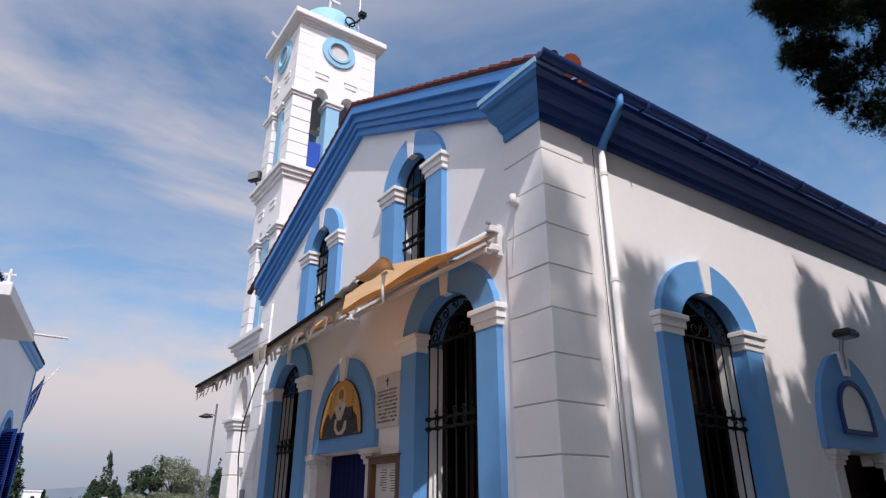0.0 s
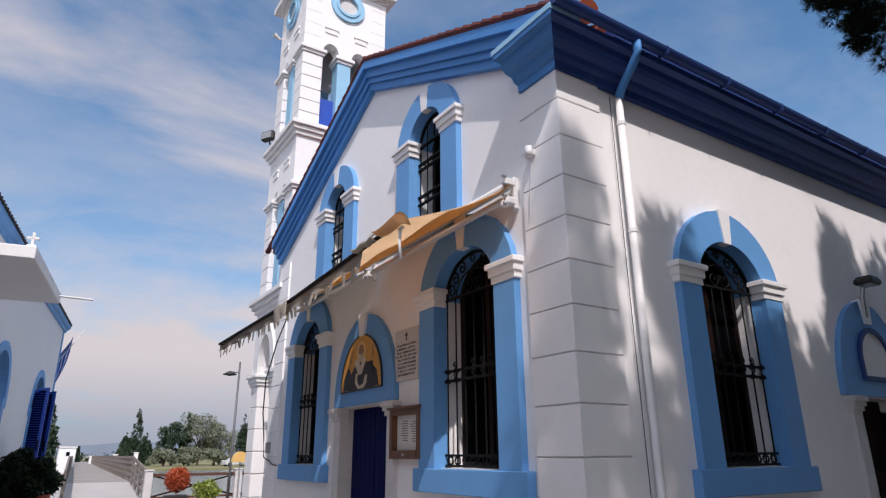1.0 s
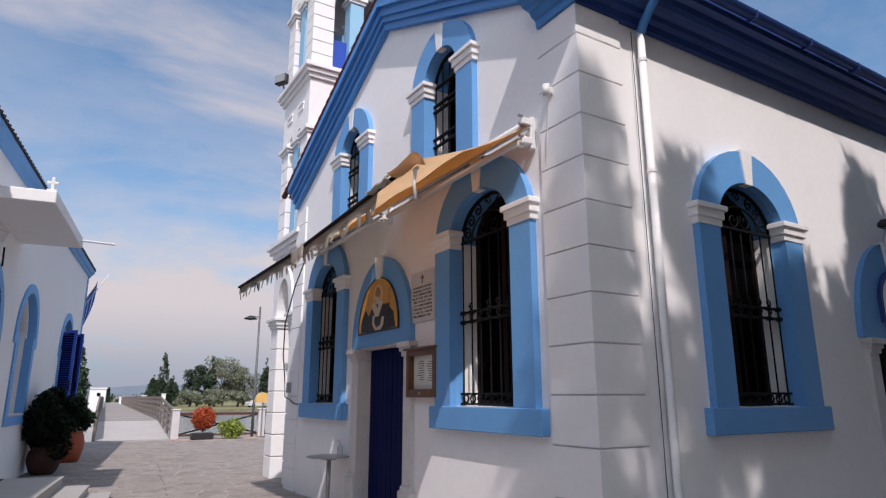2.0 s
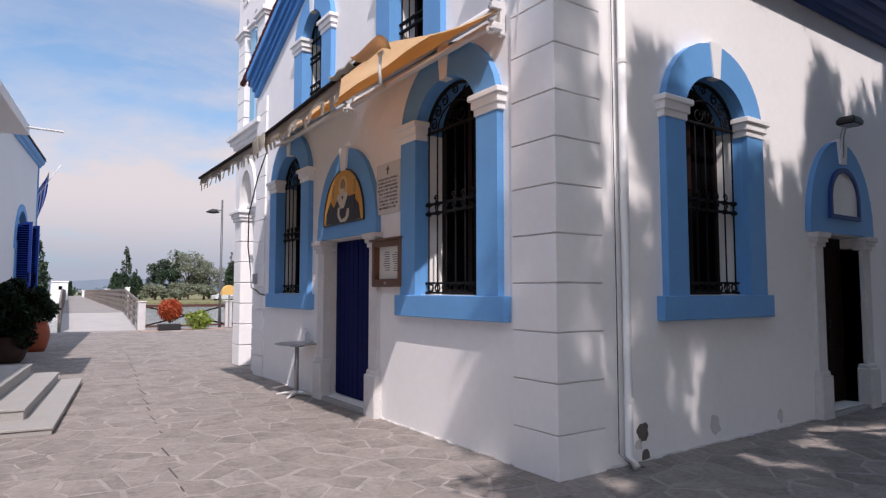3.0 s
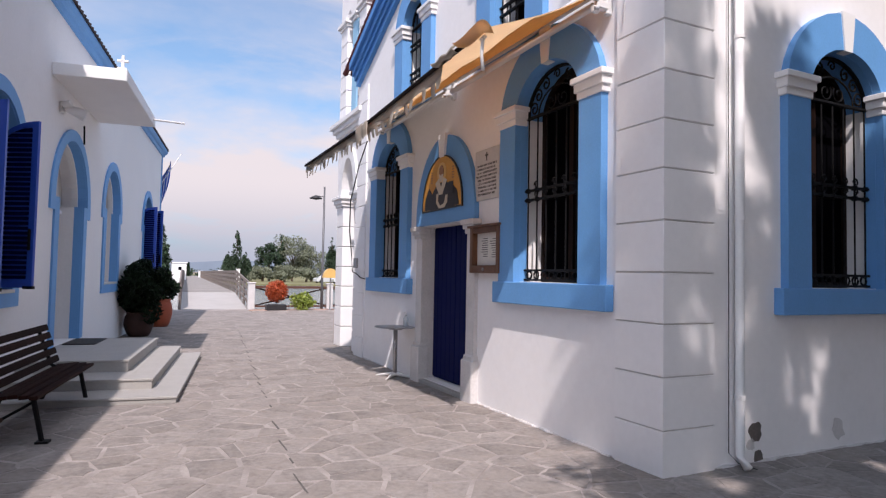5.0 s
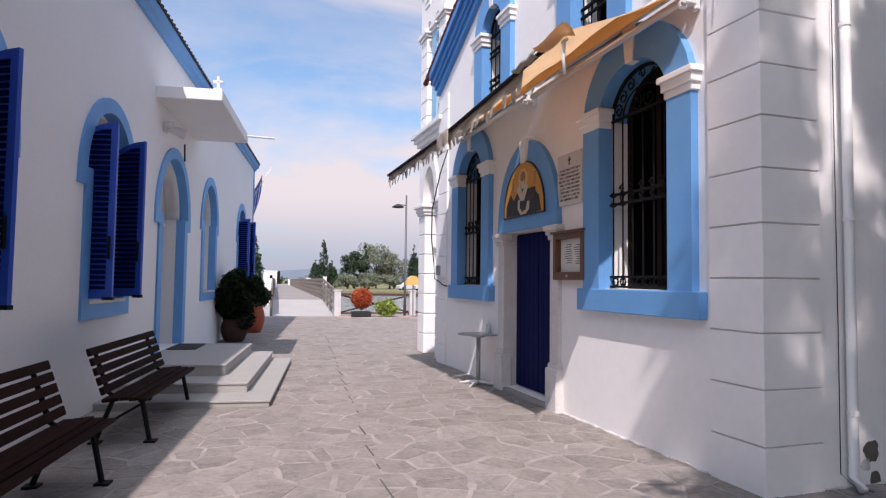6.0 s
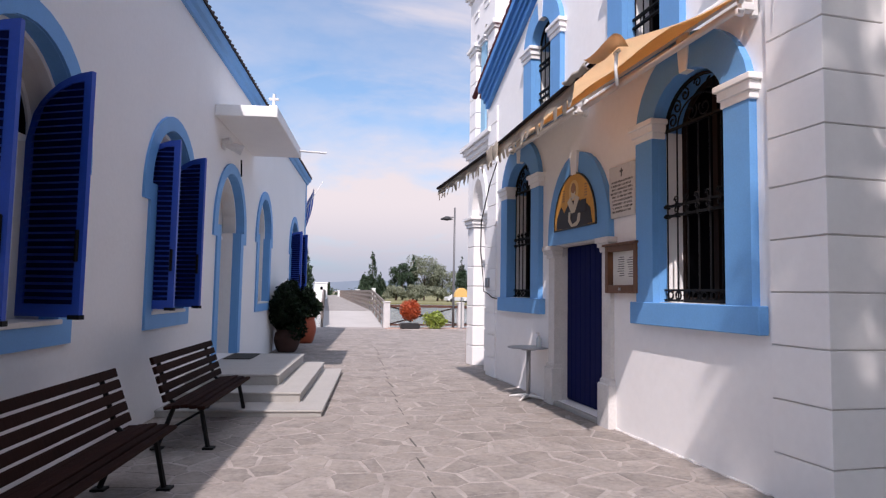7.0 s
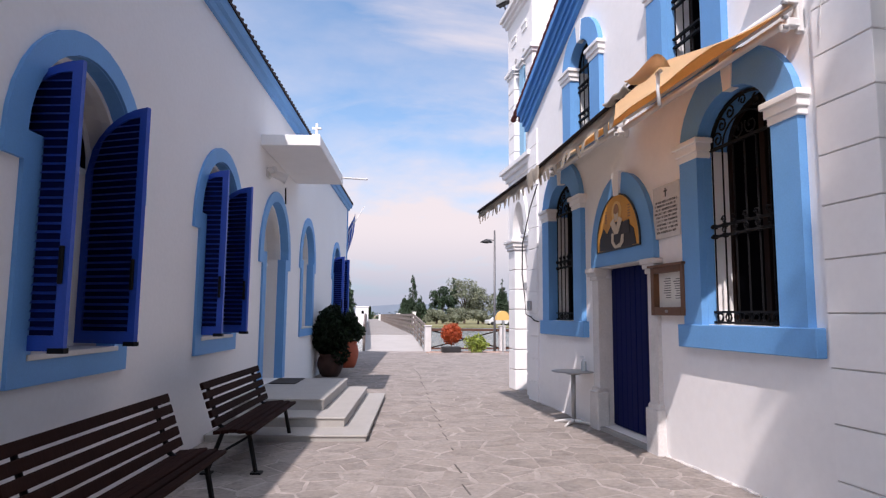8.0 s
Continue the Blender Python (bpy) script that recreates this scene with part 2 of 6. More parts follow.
CREAM = material("cream_icon_stole_paint", (0.6, 0.52, 0.4), 0.6, vary=0.1, bump=0.02)
SKIN = material("brown_icon_paint", (0.3, 0.15, 0.07), 0.6, vary=0.15, bump=0.02)
PAPER = material("printed_paper_sheet", (0.7, 0.68, 0.63), 0.85, vary=0.04, bump=0.02)
INK = material("grey_lettering", (0.09, 0.085, 0.08), 0.8, vary=0.1, bump=0)
BARK = material("pine_bark", (0.1, 0.07, 0.05), 0.9, vary=0.35, scale=5, fine=30, bump=0.6, dist=0.03)
NEEDLE = material("pine_needles", (0.007, 0.017, 0.006), 0.7, gloss=0.15, vary=0.3, scale=2, fine=20, bump=0, each=0.45, translucent=0.1)
LEAF = material("glossy_dark_shrub_leaf", (0.007, 0.016, 0.006), 0.65, gloss=0.15, vary=0.3, bump=0, each=0.5, translucent=0.15)
LEAF2 = material("mid_green_shrub_leaf", (0.018, 0.042, 0.01), 0.6, gloss=0.2, vary=0.3, bump=0, each=0.5, translucent=0.25)
OLIVE = material("silvery_olive_leaf", (0.19, 0.21, 0.14), 0.6, vary=0.3, bump=0, each=0.4, translucent=0.2)
FARPINE = material("far_conifer_leaf", (0.025, 0.05, 0.022), 0.7, vary=0.3, bump=0, each=0.5)
REDLEAF = material("orange_red_shrub_leaf", (0.42, 0.075, 0.02), 0.6, vary=0.3, bump=0, each=0.4, translucent=0.2)
LIME = material("yellow_green_shrub_leaf", (0.24, 0.3, 0.05), 0.55, vary=0.3, bump=0, each=0.4, translucent=0.25)
GRASS = material("dry_shore_grass", (0.2, 0.19, 0.085), 0.9, vary=0.3, scale=0.08, fine=1.5, bump=0.3, stain=0.6, stain_color=(0.1, 0.13, 0.04), stain_scale=0.05)
EARTH = material("sandy_earth", (0.24, 0.2, 0.15), 0.95, vary=0.2, scale=0.2, fine=3, bump=0.3, stain=0.4, stain_color=(0.13, 0.14, 0.06), stain_scale=0.03)
WATER = material("lagoon_water", (0.2, 0.215, 0.2), 0.2, vary=0.1, scale=0.3, fine=2, bump=0.25, dist=0.05)
DECK = material("grey_weathered_decking", (0.27, 0.25, 0.235), 0.8, vary=0.2, scale=2, fine=30, each=0.12)
RAMP = material("pale_ramp_concrete", (0.42, 0.4, 0.385), 0.85, vary=0.1, scale=1.5, fine=30, bump=0.2)
RAIL = material("brown_grey_timber_rail", (0.2, 0.165, 0.145), 0.75, vary=0.2, scale=2, fine=40)
REDRAIL = material("red_brown_painted_rail", (0.1, 0.042, 0.028), 0.6, vary=0.15, scale=4)
BRICK = material("pinkish_paving", (0.38, 0.25, 0.2), 0.85, vary=0.2, scale=4, fine=40, each=0.2)
YELLOW = material("yellow_plastic_hood", (0.72, 0.45, 0.14), 0.5, vary=0.06, bump=0.03)
CARW = material("white_car_paint", (0.6, 0.61, 0.62), 0.25, vary=0.02, bump=0)
CARD = material("dark_car_paint", (0.03, 0.035, 0.045), 0.25, vary=0.02, bump=0)
FLAGB = material("blue_flag_cloth", (0.03, 0.1, 0.45), 0.8, vary=0.08, bump=0.05, translucent=0.3)
FLAGW = material("white_flag_cloth", (0.75, 0.75, 0.75), 0.8, vary=0.05, bump=0.05, translucent=0.3)
# Distance haze is put into the hills' blue-grey colour
HILL = material("haze_tinted_hills", (0.2, 0.25, 0.32), 1.0, vary=0.06, scale=0.003, fine=0.02, bump=0)
MAT = material("dark_coir_doormat", (0.03, 0.028, 0.027), 0.95, vary=0.2, fine=120, bump=0.4)
# Near-black colour stands in for the lack of light indoors
BLACK = material("dark_unlit_interior", (0.012, 0.011, 0.01), 0.9, vary=0.1, bump=0)
CREAMD = material("cream_plastered_door_panel", (0.62, 0.6, 0.57), 0.6, vary=0.03, bump=0.05)
PLASTIC = material("clear_bottle_plastic", (0.55, 0.6, 0.62), 0.15, vary=0.03, bump=0)
LENS = material("frosted_lamp_glass", (0.3, 0.32, 0.34), 0.2, vary=0.03, bump=0)


# ---- building helpers ----
from mathutils.geometry import tessellate_polygon

I4 = Matrix.Identity(4)


def link(name, me, mat, parent=None, m=None):
    me.materials.append(mat)
    ob = new(name, me)
    if parent is not None:
        ob.parent = parent
    if m is not None:
        ob.matrix_local = m
    return ob


def part(name, bm, mat, parent=None, label="", m=None, smooth=False):
    bmesh.ops.recalc_face_normals(bm, faces=bm.faces)
    me = bpy.data.meshes.new(name)
    bm.to_mesh(me)
    bm.free()
    if smooth:
        for p in me.polygons:
            p.use_smooth = True
    ob = link(name, me, mat, parent, m)
    return tagged(ob, label) if label else ob


def thing(name, m, label, category, group="", kind=""):
    ob = new(name)
    ob.empty_display_size = 0.2
    ob.matrix_world = m
    return tagged(ob, label, category, group, kind)


def box(bm, x0, x1, y0, y1, z0, z1, bevel=0.0):
    vs = [bm.verts.new((x, y, z)) for z in (z0, z1) for x, y in ((x0, y0), (x1, y0), (x1, y1), (x0, y1))]
    fs = [bm.faces.new([vs[i] for i in q]) for q in ((3, 2, 1, 0), (4, 5, 6, 7), (0, 1, 5, 4), (1, 2, 6, 5), (2, 3, 7, 6), (3, 0, 4, 7))]
    if bevel:
        es = {e for f in fs for e in f.edges}
        bmesh.ops.bevel(bm, geom=list(es), offset=bevel, segments=1, affect="EDGES")
    return bm


def B(*args, **kw):
    return box(bmesh.new(), *args, **kw)


def prism(bm, loops, y0, y1):
    """Outline with holes in the X-Z plane, pushed from y0 to y1."""
    pts = [p for lp in loops for p in lp]
    tris = tessellate_polygon([[Vector((x, z, 0)) for x, z in lp] for lp in loops])
    f = [bm.verts.new((x, y0, z)) for x, z in pts]
    g = [bm.verts.new((x, y1, z)) for x, z in pts]
    for t in tris:
        bm.faces.new([f[i] for i in t])
        bm.faces.new([g[i] for i in reversed(t)])
    k = 0
    for lp in loops:
        n = len(lp)
        for i in range(n):
            a, b = k + i, k + (i + 1) % n
            bm.faces.new((f[a], f[b], g[b], g[a]))
        k += n
    return bm


def P(loops, y0, y1):
    return prism(bmesh.new(), loops, y0, y1)


def arc(cx, half, zs, rise, n=18, a0=180.0, a1=0.0):
    return [(cx + half * math.cos(radians(a0 + (a1 - a0) * i / n)), zs + rise * math.sin(radians(a0 + (a1 - a0) * i / n))) for i in range(n + 1)]


def opening(cx, half, z0, zs, rise):
    return [(cx - half, z0)] + arc(cx, half, zs, rise) + [(cx + half, z0)]


def tube(bm, pts, r, sides=6, taper=None):
    pts = [Vector(p) for p in pts]
    rings = []
    for i, p in enumerate(pts):
        d = (pts[min(i + 1, len(pts) - 1)] - pts[max(i - 1, 0)]).normalized()
        up = Vector((0, 0, 1)) if abs(d.z) < 0.9 else Vector((1, 0, 0))
        u = d.cross(up).normalized()
        v = d.cross(u)
        rr = taper[i] if taper else r
        rings.append([bm.verts.new(p + rr * (math.cos(6.2832 * k / sides) * u + math.sin(6.2832 * k / sides) * v)) for k in range(sides)])
    for a, b in zip(rings, rings[1:]):
        for k in range(sides):
            bm.faces.new((a[k], a[(k + 1) % sides], b[(k + 1) % sides], b[k]))
    bm.faces.new(rings[0])
    bm.faces.new(rings[-1])
    return bm


def T(pts, r, sides=6, taper=None):
    return tube(bmesh.new(), pts, r, sides, taper)


def lathe(bm, prof, n=24, cx=0, cy=0):
    """Spin a profile of (radius, z) round the z axis."""
    rings = [[bm.verts.new((cx + r * math.cos(6.28319 * k / n), cy + r * math.sin(6.28319 * k / n), z)) for k in range(n)] for r, z in prof]
    for a, b in zip(rings, rings[1:]):
        for k in range(n):
            bm.faces.new((a[k], a[(k + 1) % n], b[(k + 1) % n], b[k]))
    bm.faces.new(rings[0])
    bm.faces.new(rings[-1])
    return bm


def sweep(bm, prof, x0, x1, m0=0.0, m1=0.0):
    """A moulding: profile of (out, z) drawn along X; m0 and m1 mitre its ends by that much per metre out."""
    a = [bm.verts.new((x0 + m0 * o, o, z)) for o, z in prof]
    b = [bm.verts.new((x1 + m1 * o, o, z)) for o, z in prof]
    n = len(prof)
    for i in range(n):
        bm.faces.new((a[i], a[(i + 1) % n], b[(i + 1) % n], b[i]))
    bm.faces.new(a)
    bm.faces.new(list(reversed(b)))
    return bm


def RZ(deg):
    return Matrix.Rotation(radians(deg), 4, "Z")


def TR(x, y, z):
    return Matrix.Translation((x, y, z))


def leaves(name, mat, centres, count, size, spread, seed, parent, label="", squash=1.0, kind=""):
    """A crown: count small folded leaves scattered round each of the centres (x, y, z, radius)."""
    rg = np.random.default_rng(seed)
    out = []
    for cx, cy, cz, r in centres:
        k = max(4, int(count * (r / spread) ** 2))
        d = rg.normal(size=(k, 3))
        d /= np.linalg.norm(d, axis=1)[:, None]
        p = d * r * (0.55 + 0.5 * rg.random((k, 1)))
        p[:, 2] *= squash
        a = rg.normal(size=(k, 3))
        a /= np.linalg.norm(a, axis=1)[:, None]
        b = np.cross(a, d + 0.6 * rg.normal(size=(k, 3)))
        b /= np.linalg.norm(b, axis=1)[:, None] + 1e-6
        s = size * (0.6 + 0.8 * rg.random((k, 1)))
        c = np.array((cx, cy, cz)) + p
        out.append(np.stack((c - a * s, c + b * s * 0.42, c + a * s, c - b * s * 0.42), 1).reshape(-1, 3))
    v = np.concatenate(out)
    me = bpy.data.meshes.new(name)
    me.from_pydata(v.tolist(), [], np.arange(len(v)).reshape(-1, 4).tolist())
    ob = link(name, me, mat, parent)
    return tagged(ob, label, kind=kind)


# ---- frames of reference: X along the wall, Y out of it ----
FACADE = RZ(90)
SIDE = RZ(180)
HOUSE_TURN = 8.0
HOUSEM = TR(-5.716, 0, 0) @ RZ(-90 - HOUSE_TURN)
WID, MID, SLOPE = 7.7, 3.85, 0.45

# ---- ground, plaza, water ----
tagged(part("ground", B(-900, 900, -300, 2500, -1.2, -0.55), EARTH), "flat sandy earth reaching to the horizon", "ground", kind="structure")
tagged(part("water", B(-400, 500, 23.6, 98, -0.6, -0.42), WATER), "still grey lagoon water beside the bridge", "water", kind="structure")
far_shore = part("shore", B(-300, 400, 92, 420, -0.7, -0.22), GRASS)
tagged(far_shore, "dry grassy shore across the lagoon", "shore", kind="structure")
plaza = part("pavement", B(-24, 24, -14, 22.6, -0.6, 0.0), MORTAR)
tagged(plaza, "crazy paving of grey flagstones in pale mortar", "pavement", kind="structure")
tagged(part("backdrop", P([[(-1500, -2), (-1500, 20), (-900, 34), (-500, 22), (-250, 38), (60, 26), (300, 44), (620, 28), (1000, 40), (1600, 18), (1600, -2)]], 2300, 2310), HILL),
       "low hills on the horizon with haze in their colour", "hills", kind="structure")

# ---- church: walls ----
church = thing("church", I4, "white limewashed church with blue surrounds, cornice and red roof", "church")


def rake(x):
    return 6.82 - SLOPE * abs(x - MID)


LOWWIN = (1.53, 5.91)
UPWIN = (2.29, 5.03)
W_IN, W_Z0, W_ZS, W_RISE = 0.54, 1.45, 3.2, 0.46
U_IN, U_Z0, U_ZS, U_RISE = 0.37, 4.12, 5.34, 0.36
outline = [(0.03, 0), (WID - 0.03, 0), (WID - 0.03, rake(WID) + 0.3), (MID, 6.82 + 0.35), (0.03, rake(0) + 0.3)]
holes = [opening(c, W_IN, W_Z0, W_ZS, W_RISE) for c in LOWWIN] + [opening(c, U_IN, U_Z0, U_ZS, U_RISE) for c in UPWIN]
holes.append([(3.14, 0.06), (3.14, 2.21), (4.56, 2.21), (4.56, 0.06)])
part("wall", P([outline] + holes, -0.03, -0.55), WHITE, church, "white limewashed gable wall", m=FACADE)
LEN = 15.0
side_holes = [opening(-c, W_IN, W_Z0, W_ZS, W_RISE) for c in (2.24, 7.9, 10.6, 13.2)] + [[(-5.5, 0.06), (-5.5, 2.3), (-4.42, 2.3), (-4.42, 0.06)]]
part("wall", P([[(-LEN, 0), (-0.56, 0), (-0.56, 5.3), (-LEN, 5.3)]] + side_holes, -0.03, -0.55), WHITE, church, "white limewashed side wall", m=SIDE)
part("wall", B(0.56, LEN, WID - 0.55, WID - 0.03, 0, 5.3), WHITE, church)
part("wall", B(LEN - 0.5, LEN, 0.56, WID - 0.56, 0, 5.3), WHITE, church)
part("floor", B(0.56, LEN - 0.5, 0.56, WID - 0.56, 0.0, 0.05), BLACK, church, "interior floor with darkness in its colour")
# roof: two slabs with an overhang, and the tile courses on them
for s in (-1, 1):
    e = MID + s * (MID + 0.2)
    pts = [(e, rake(0) - 0.2 * SLOPE + 0.32), (MID, 6.82 + 0.32), (MID, 6.82 + 0.43), (e, rake(0) - 0.2 * SLOPE + 0.42)]
    part("roof_slope", P([pts], 0.12, -LEN - 0.2), TILE, church, m=FACADE)
bm = bmesh.new()
rng = np.random.default_rng(5)
for s in (-1, 1):
    n = 48
    for i in range(n):
        y0 = -0.26 + 0.3 * i
        run = MID + 0.2
        pts = [(MID + s * run * k / 6, -(y0 + 0.15), 6.82 + 0.47 - SLOPE * run * k / 6) for k in range(7)]
        tube(bm, pts, 0.085, 8)
part("tile_course", bm, TILE, church, "rows of half-round red clay tiles", m=FACADE)
bm = T([(MID, -0.1 - 0.5 * k, 6.82 + 0.52) for k in range(0, 30)], 0.1, 10)
part("ridge_tile", bm, TILE, church, m=FACADE)
# verge tiles, one by one along both rakes
verge_mesh = None
for s in (-1, 1):
    n = 24
    for i in range(n):
        t = (i + 0.5) / n * (MID + 0.4)
        x = MID + s * t
        ang = math.degrees(math.atan(SLOPE)) * s
        m = FACADE @ TR(x, 0.16, 6.82 + 0.495 - SLOPE * t) @ Matrix.Rotation(radians(ang), 4, "Y")
        if verge_mesh is None:
            bm = T([(-0.105, 0, 0), (0.105, 0, 0.012)], 0.05, 8, taper=[0.046, 0.056])
            ob = part("verge_tile", bm, DEEPRED, church, m=m)
            verge_mesh = ob.data
        else:
            ob = new("verge_tile", verge_mesh)
            ob.parent, ob.matrix_local = church, m
# raking cornice of the gable, in stepped mouldings
steps = [(0.0, 0.12, 0.05), (0.11, 0.22, 0.09), (0.2, 0.34, 0.13), (0.33, 0.47, 0.19)]
for s in (-1, 1):
    for lo, hi, out in steps:
        bm = bmesh.new()
        xe = MID + s * (MID + 0.02 + 0.12 * hi)
        k = SLOPE * (MID + 0.02 + 0.12 * hi)
        prism(bm, [[(MID, 6.82 + lo), (MID, 6.82 + hi), (xe, 6.82 + hi - k), (xe, 6.82 + lo - k)]], -0.03, out)
        part("raking_cornice", bm, RAKE, church, "blue stepped cornice along the gable", m=FACADE)
# eaves cornice along the side, returned round the corner onto the gable
CP = [(-0.03, 4.985), (0.03, 4.985), (0.036, 5.06), (0.06, 5.068), (0.085, 5.085), (0.1, 5.11), (0.108, 5.125), (0.16, 5.135), (0.2, 5.155), (0.235, 5.19), (0.25, 5.225), (0.256, 5.24), (0.33, 5.247), (0.33, 5.3), (-0.03, 5.3)]
part("eaves_cornice", sweep(bmesh.new(), CP, -LEN, 0.0, 0, 1.0), NAVY, church, "moulded blue eaves cornice darkened for its shade", m=SIDE)
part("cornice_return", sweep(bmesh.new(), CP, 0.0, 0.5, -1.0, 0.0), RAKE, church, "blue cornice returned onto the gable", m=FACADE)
cap = prism(bmesh.new(), [[(-0.335, 5.295), (0.52, 5.295), (0.52, 5.35), (-0.335, 5.35)]], -0.03, 0.342)
part("cornice_fillet", cap, PALE, church, "pale blue fillet above the cornice", m=FACADE)
lead = prism(bmesh.new(), [[(-0.32, 5.35), (0.5, 5.35), (0.02, 5.47)]], -0.03, 0.3)
hip = T([(-0.29, 0.2, 5.62), (-0.32, 0.06, 5.68)], 0.1, 14, taper=[0.12, 0.115])
part("eaves_end_tile", hip, CLAY, church, "orange end tile at the eaves corner", m=SIDE)
part("return_flashing", lead, RAKE, church, m=FACADE)
# gutter, brackets, downpipe
gp = [(0.385 + 0.065 * math.cos(radians(a)), 5.38 + 0.065 * math.sin(radians(a))) for a in range(180, 361, 20)] + [(0.432, 5.38), (0.385, 5.33), (0.338, 5.38)]
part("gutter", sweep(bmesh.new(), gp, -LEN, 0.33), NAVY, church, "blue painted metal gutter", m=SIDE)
# Added dark strip that stands for the black shade in the gutter gap
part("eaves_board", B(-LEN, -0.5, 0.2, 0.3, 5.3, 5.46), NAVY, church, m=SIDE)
for i in range(14):
    part("gutter_bracket", B(-1.1 - i * 1.0 - 0.006, -1.1 - i * 1.0 + 0.006, 0.33, 0.453, 5.3, 5.388), NAVY, church, m=SIDE)
part("downpipe_elbow", T([(-0.72, 0.385, 5.335), (-0.72, 0.38, 5.23), (-0.725, 0.35, 5.17), (-0.77, 0.11, 4.98), (-0.78, 0.055, 4.9)], 0.042, 10), RAKE, church, "blue swan-neck downpipe", m=SIDE, smooth=True)
dp = part("downpipe", T([(-0.78, 0.05, 4.93), (-0.78, 0.05, 2.4), (-0.78, 0.05, 0.1), (-0.76, 0.14, 0.03)], 0.036, 10), TRIMW, church, "white painted rainwater downpipe", m=SIDE, smooth=True)
for z in (0.55, 2.0, 3.5, 4.6):
    part("pipe_clip", T([(-0.78, 0.05, z), (-0.78, 0.05, z + 0.035)], 0.043, 10), TRIMW, church, m=SIDE)
part("cable", T([(-0.71, 0.0, 4.92), (-0.708, 0.0, 3.0), (-0.712, 0.0, 1.2), (-0.71, 0.0, 0.12), (-0.75, 0.06, 0.05), (-0.84, 0.16, 0.02)], 0.004, 6), CABLE, church, "black cable beside the downpipe", m=SIDE)

# quoin blocks
JOINTS = (0.0, 0.352, 0.756, 1.16, 1.56, 1.962, 2.368, 2.756, 3.143, 3.538, 3.92, 4.313, 4.687, 4.99)
for (z0, z1) in zip(JOINTS, JOINTS[1:]):
    part("quoin_block", B(0.0, 0.555, 0.0, 0.54, z0 + (0.0065 if z0 else -0.02), z1 - 0.0065, bevel=0.004), WHITE, church)
    part("quoin_block", B(0.0, 0.5, WID - 0.52, WID, z0 + (0.0065 if z0 else -0.02), z1 - 0.0065, bevel=0.004), WHITE, church)
# Greyer core puts the joints' shadow lines into its colour
part("quoin_core", B(0.02, 0.56, 0.02, 0.55, 0, 5.3), JAMB, church)
# low uneven plinth of cement at the wall's foot


def strip(a0, a1, seed):
    """An uneven low skirt along X, from a0 to a1."""
    rs = np.random.default_rng(seed)
    bm = bmesh.new()
    rows = []
    n = max(3, int((a1 - a0) / 0.08))
    for k in range(n + 1):
        x, h, o = a0 + (a1 - a0) * k / n, 0.008 + 0.022 * rs.random(), -0.022 + 0.03 * rs.random() ** 2
        rows.append([bm.verts.new(p) for p in ((x, -0.05, -0.02), (x, o, -0.02), (x, o - 0.006, h * 0.6), (x, -0.05, h))])
    for p, q in zip(rows, rows[1:]):
        for k in range(4):
            bm.faces.new((p[k], p[(k + 1) % 4], q[(k + 1) % 4], q[k]))
    bm.faces.new(rows[0])
    bm.faces.new(rows[-1])
    return bm


part("cement_fillet", strip(0.6, 3.05, 1), JAMB, church, "crumbling cement fillet at the wall foot", m=FACADE)
part("cement_fillet", strip(4.75, 7.1, 2), JAMB, church, m=FACADE)
part("cement_fillet", strip(-4.1, -0.6, 3), JAMB, church, m=SIDE)
# patches where the plaster has fallen off the side wall
for cx, cz, rr_, sd in ((-1.06, 0.26, 0.075, 4), (-1.0, 0.15, 0.05, 5), (-2.17, 0.18, 0.1, 6), (-3.4, 0.13, 0.06, 7), (-1.1, 0.03, 0.07, 8)):
    rs = np.random.default_rng(sd)
    lp = [(cx + rr_ * (0.6 + 0.6 * rs.random()) * math.cos(0.5236 * k), cz + 1.2 * rr_ * (0.6 + 0.6 * rs.random()) * math.sin(0.5236 * k)) for k in range(12)]
    part("bare_patch", P([lp], -0.035, -0.0265), RENDER if sd in (4, 8) else JAMB, church, "dark patch of bare render" if sd in (4, 8) else "grey patch of fallen plaster", m=SIDE)


def scroll(bm, cx, cz, r, y, turn=1, start=0.0, n=18, rad=0.008):
    tube(bm, [(cx + turn * r * (1 - 0.75 * i / n) * math.cos(start + 7.5 * i / n), y, cz + r * (1 - 0.75 * i / n) * math.sin(start + 7.5 * i / n)) for i in range(n + 1)], rad, 5)


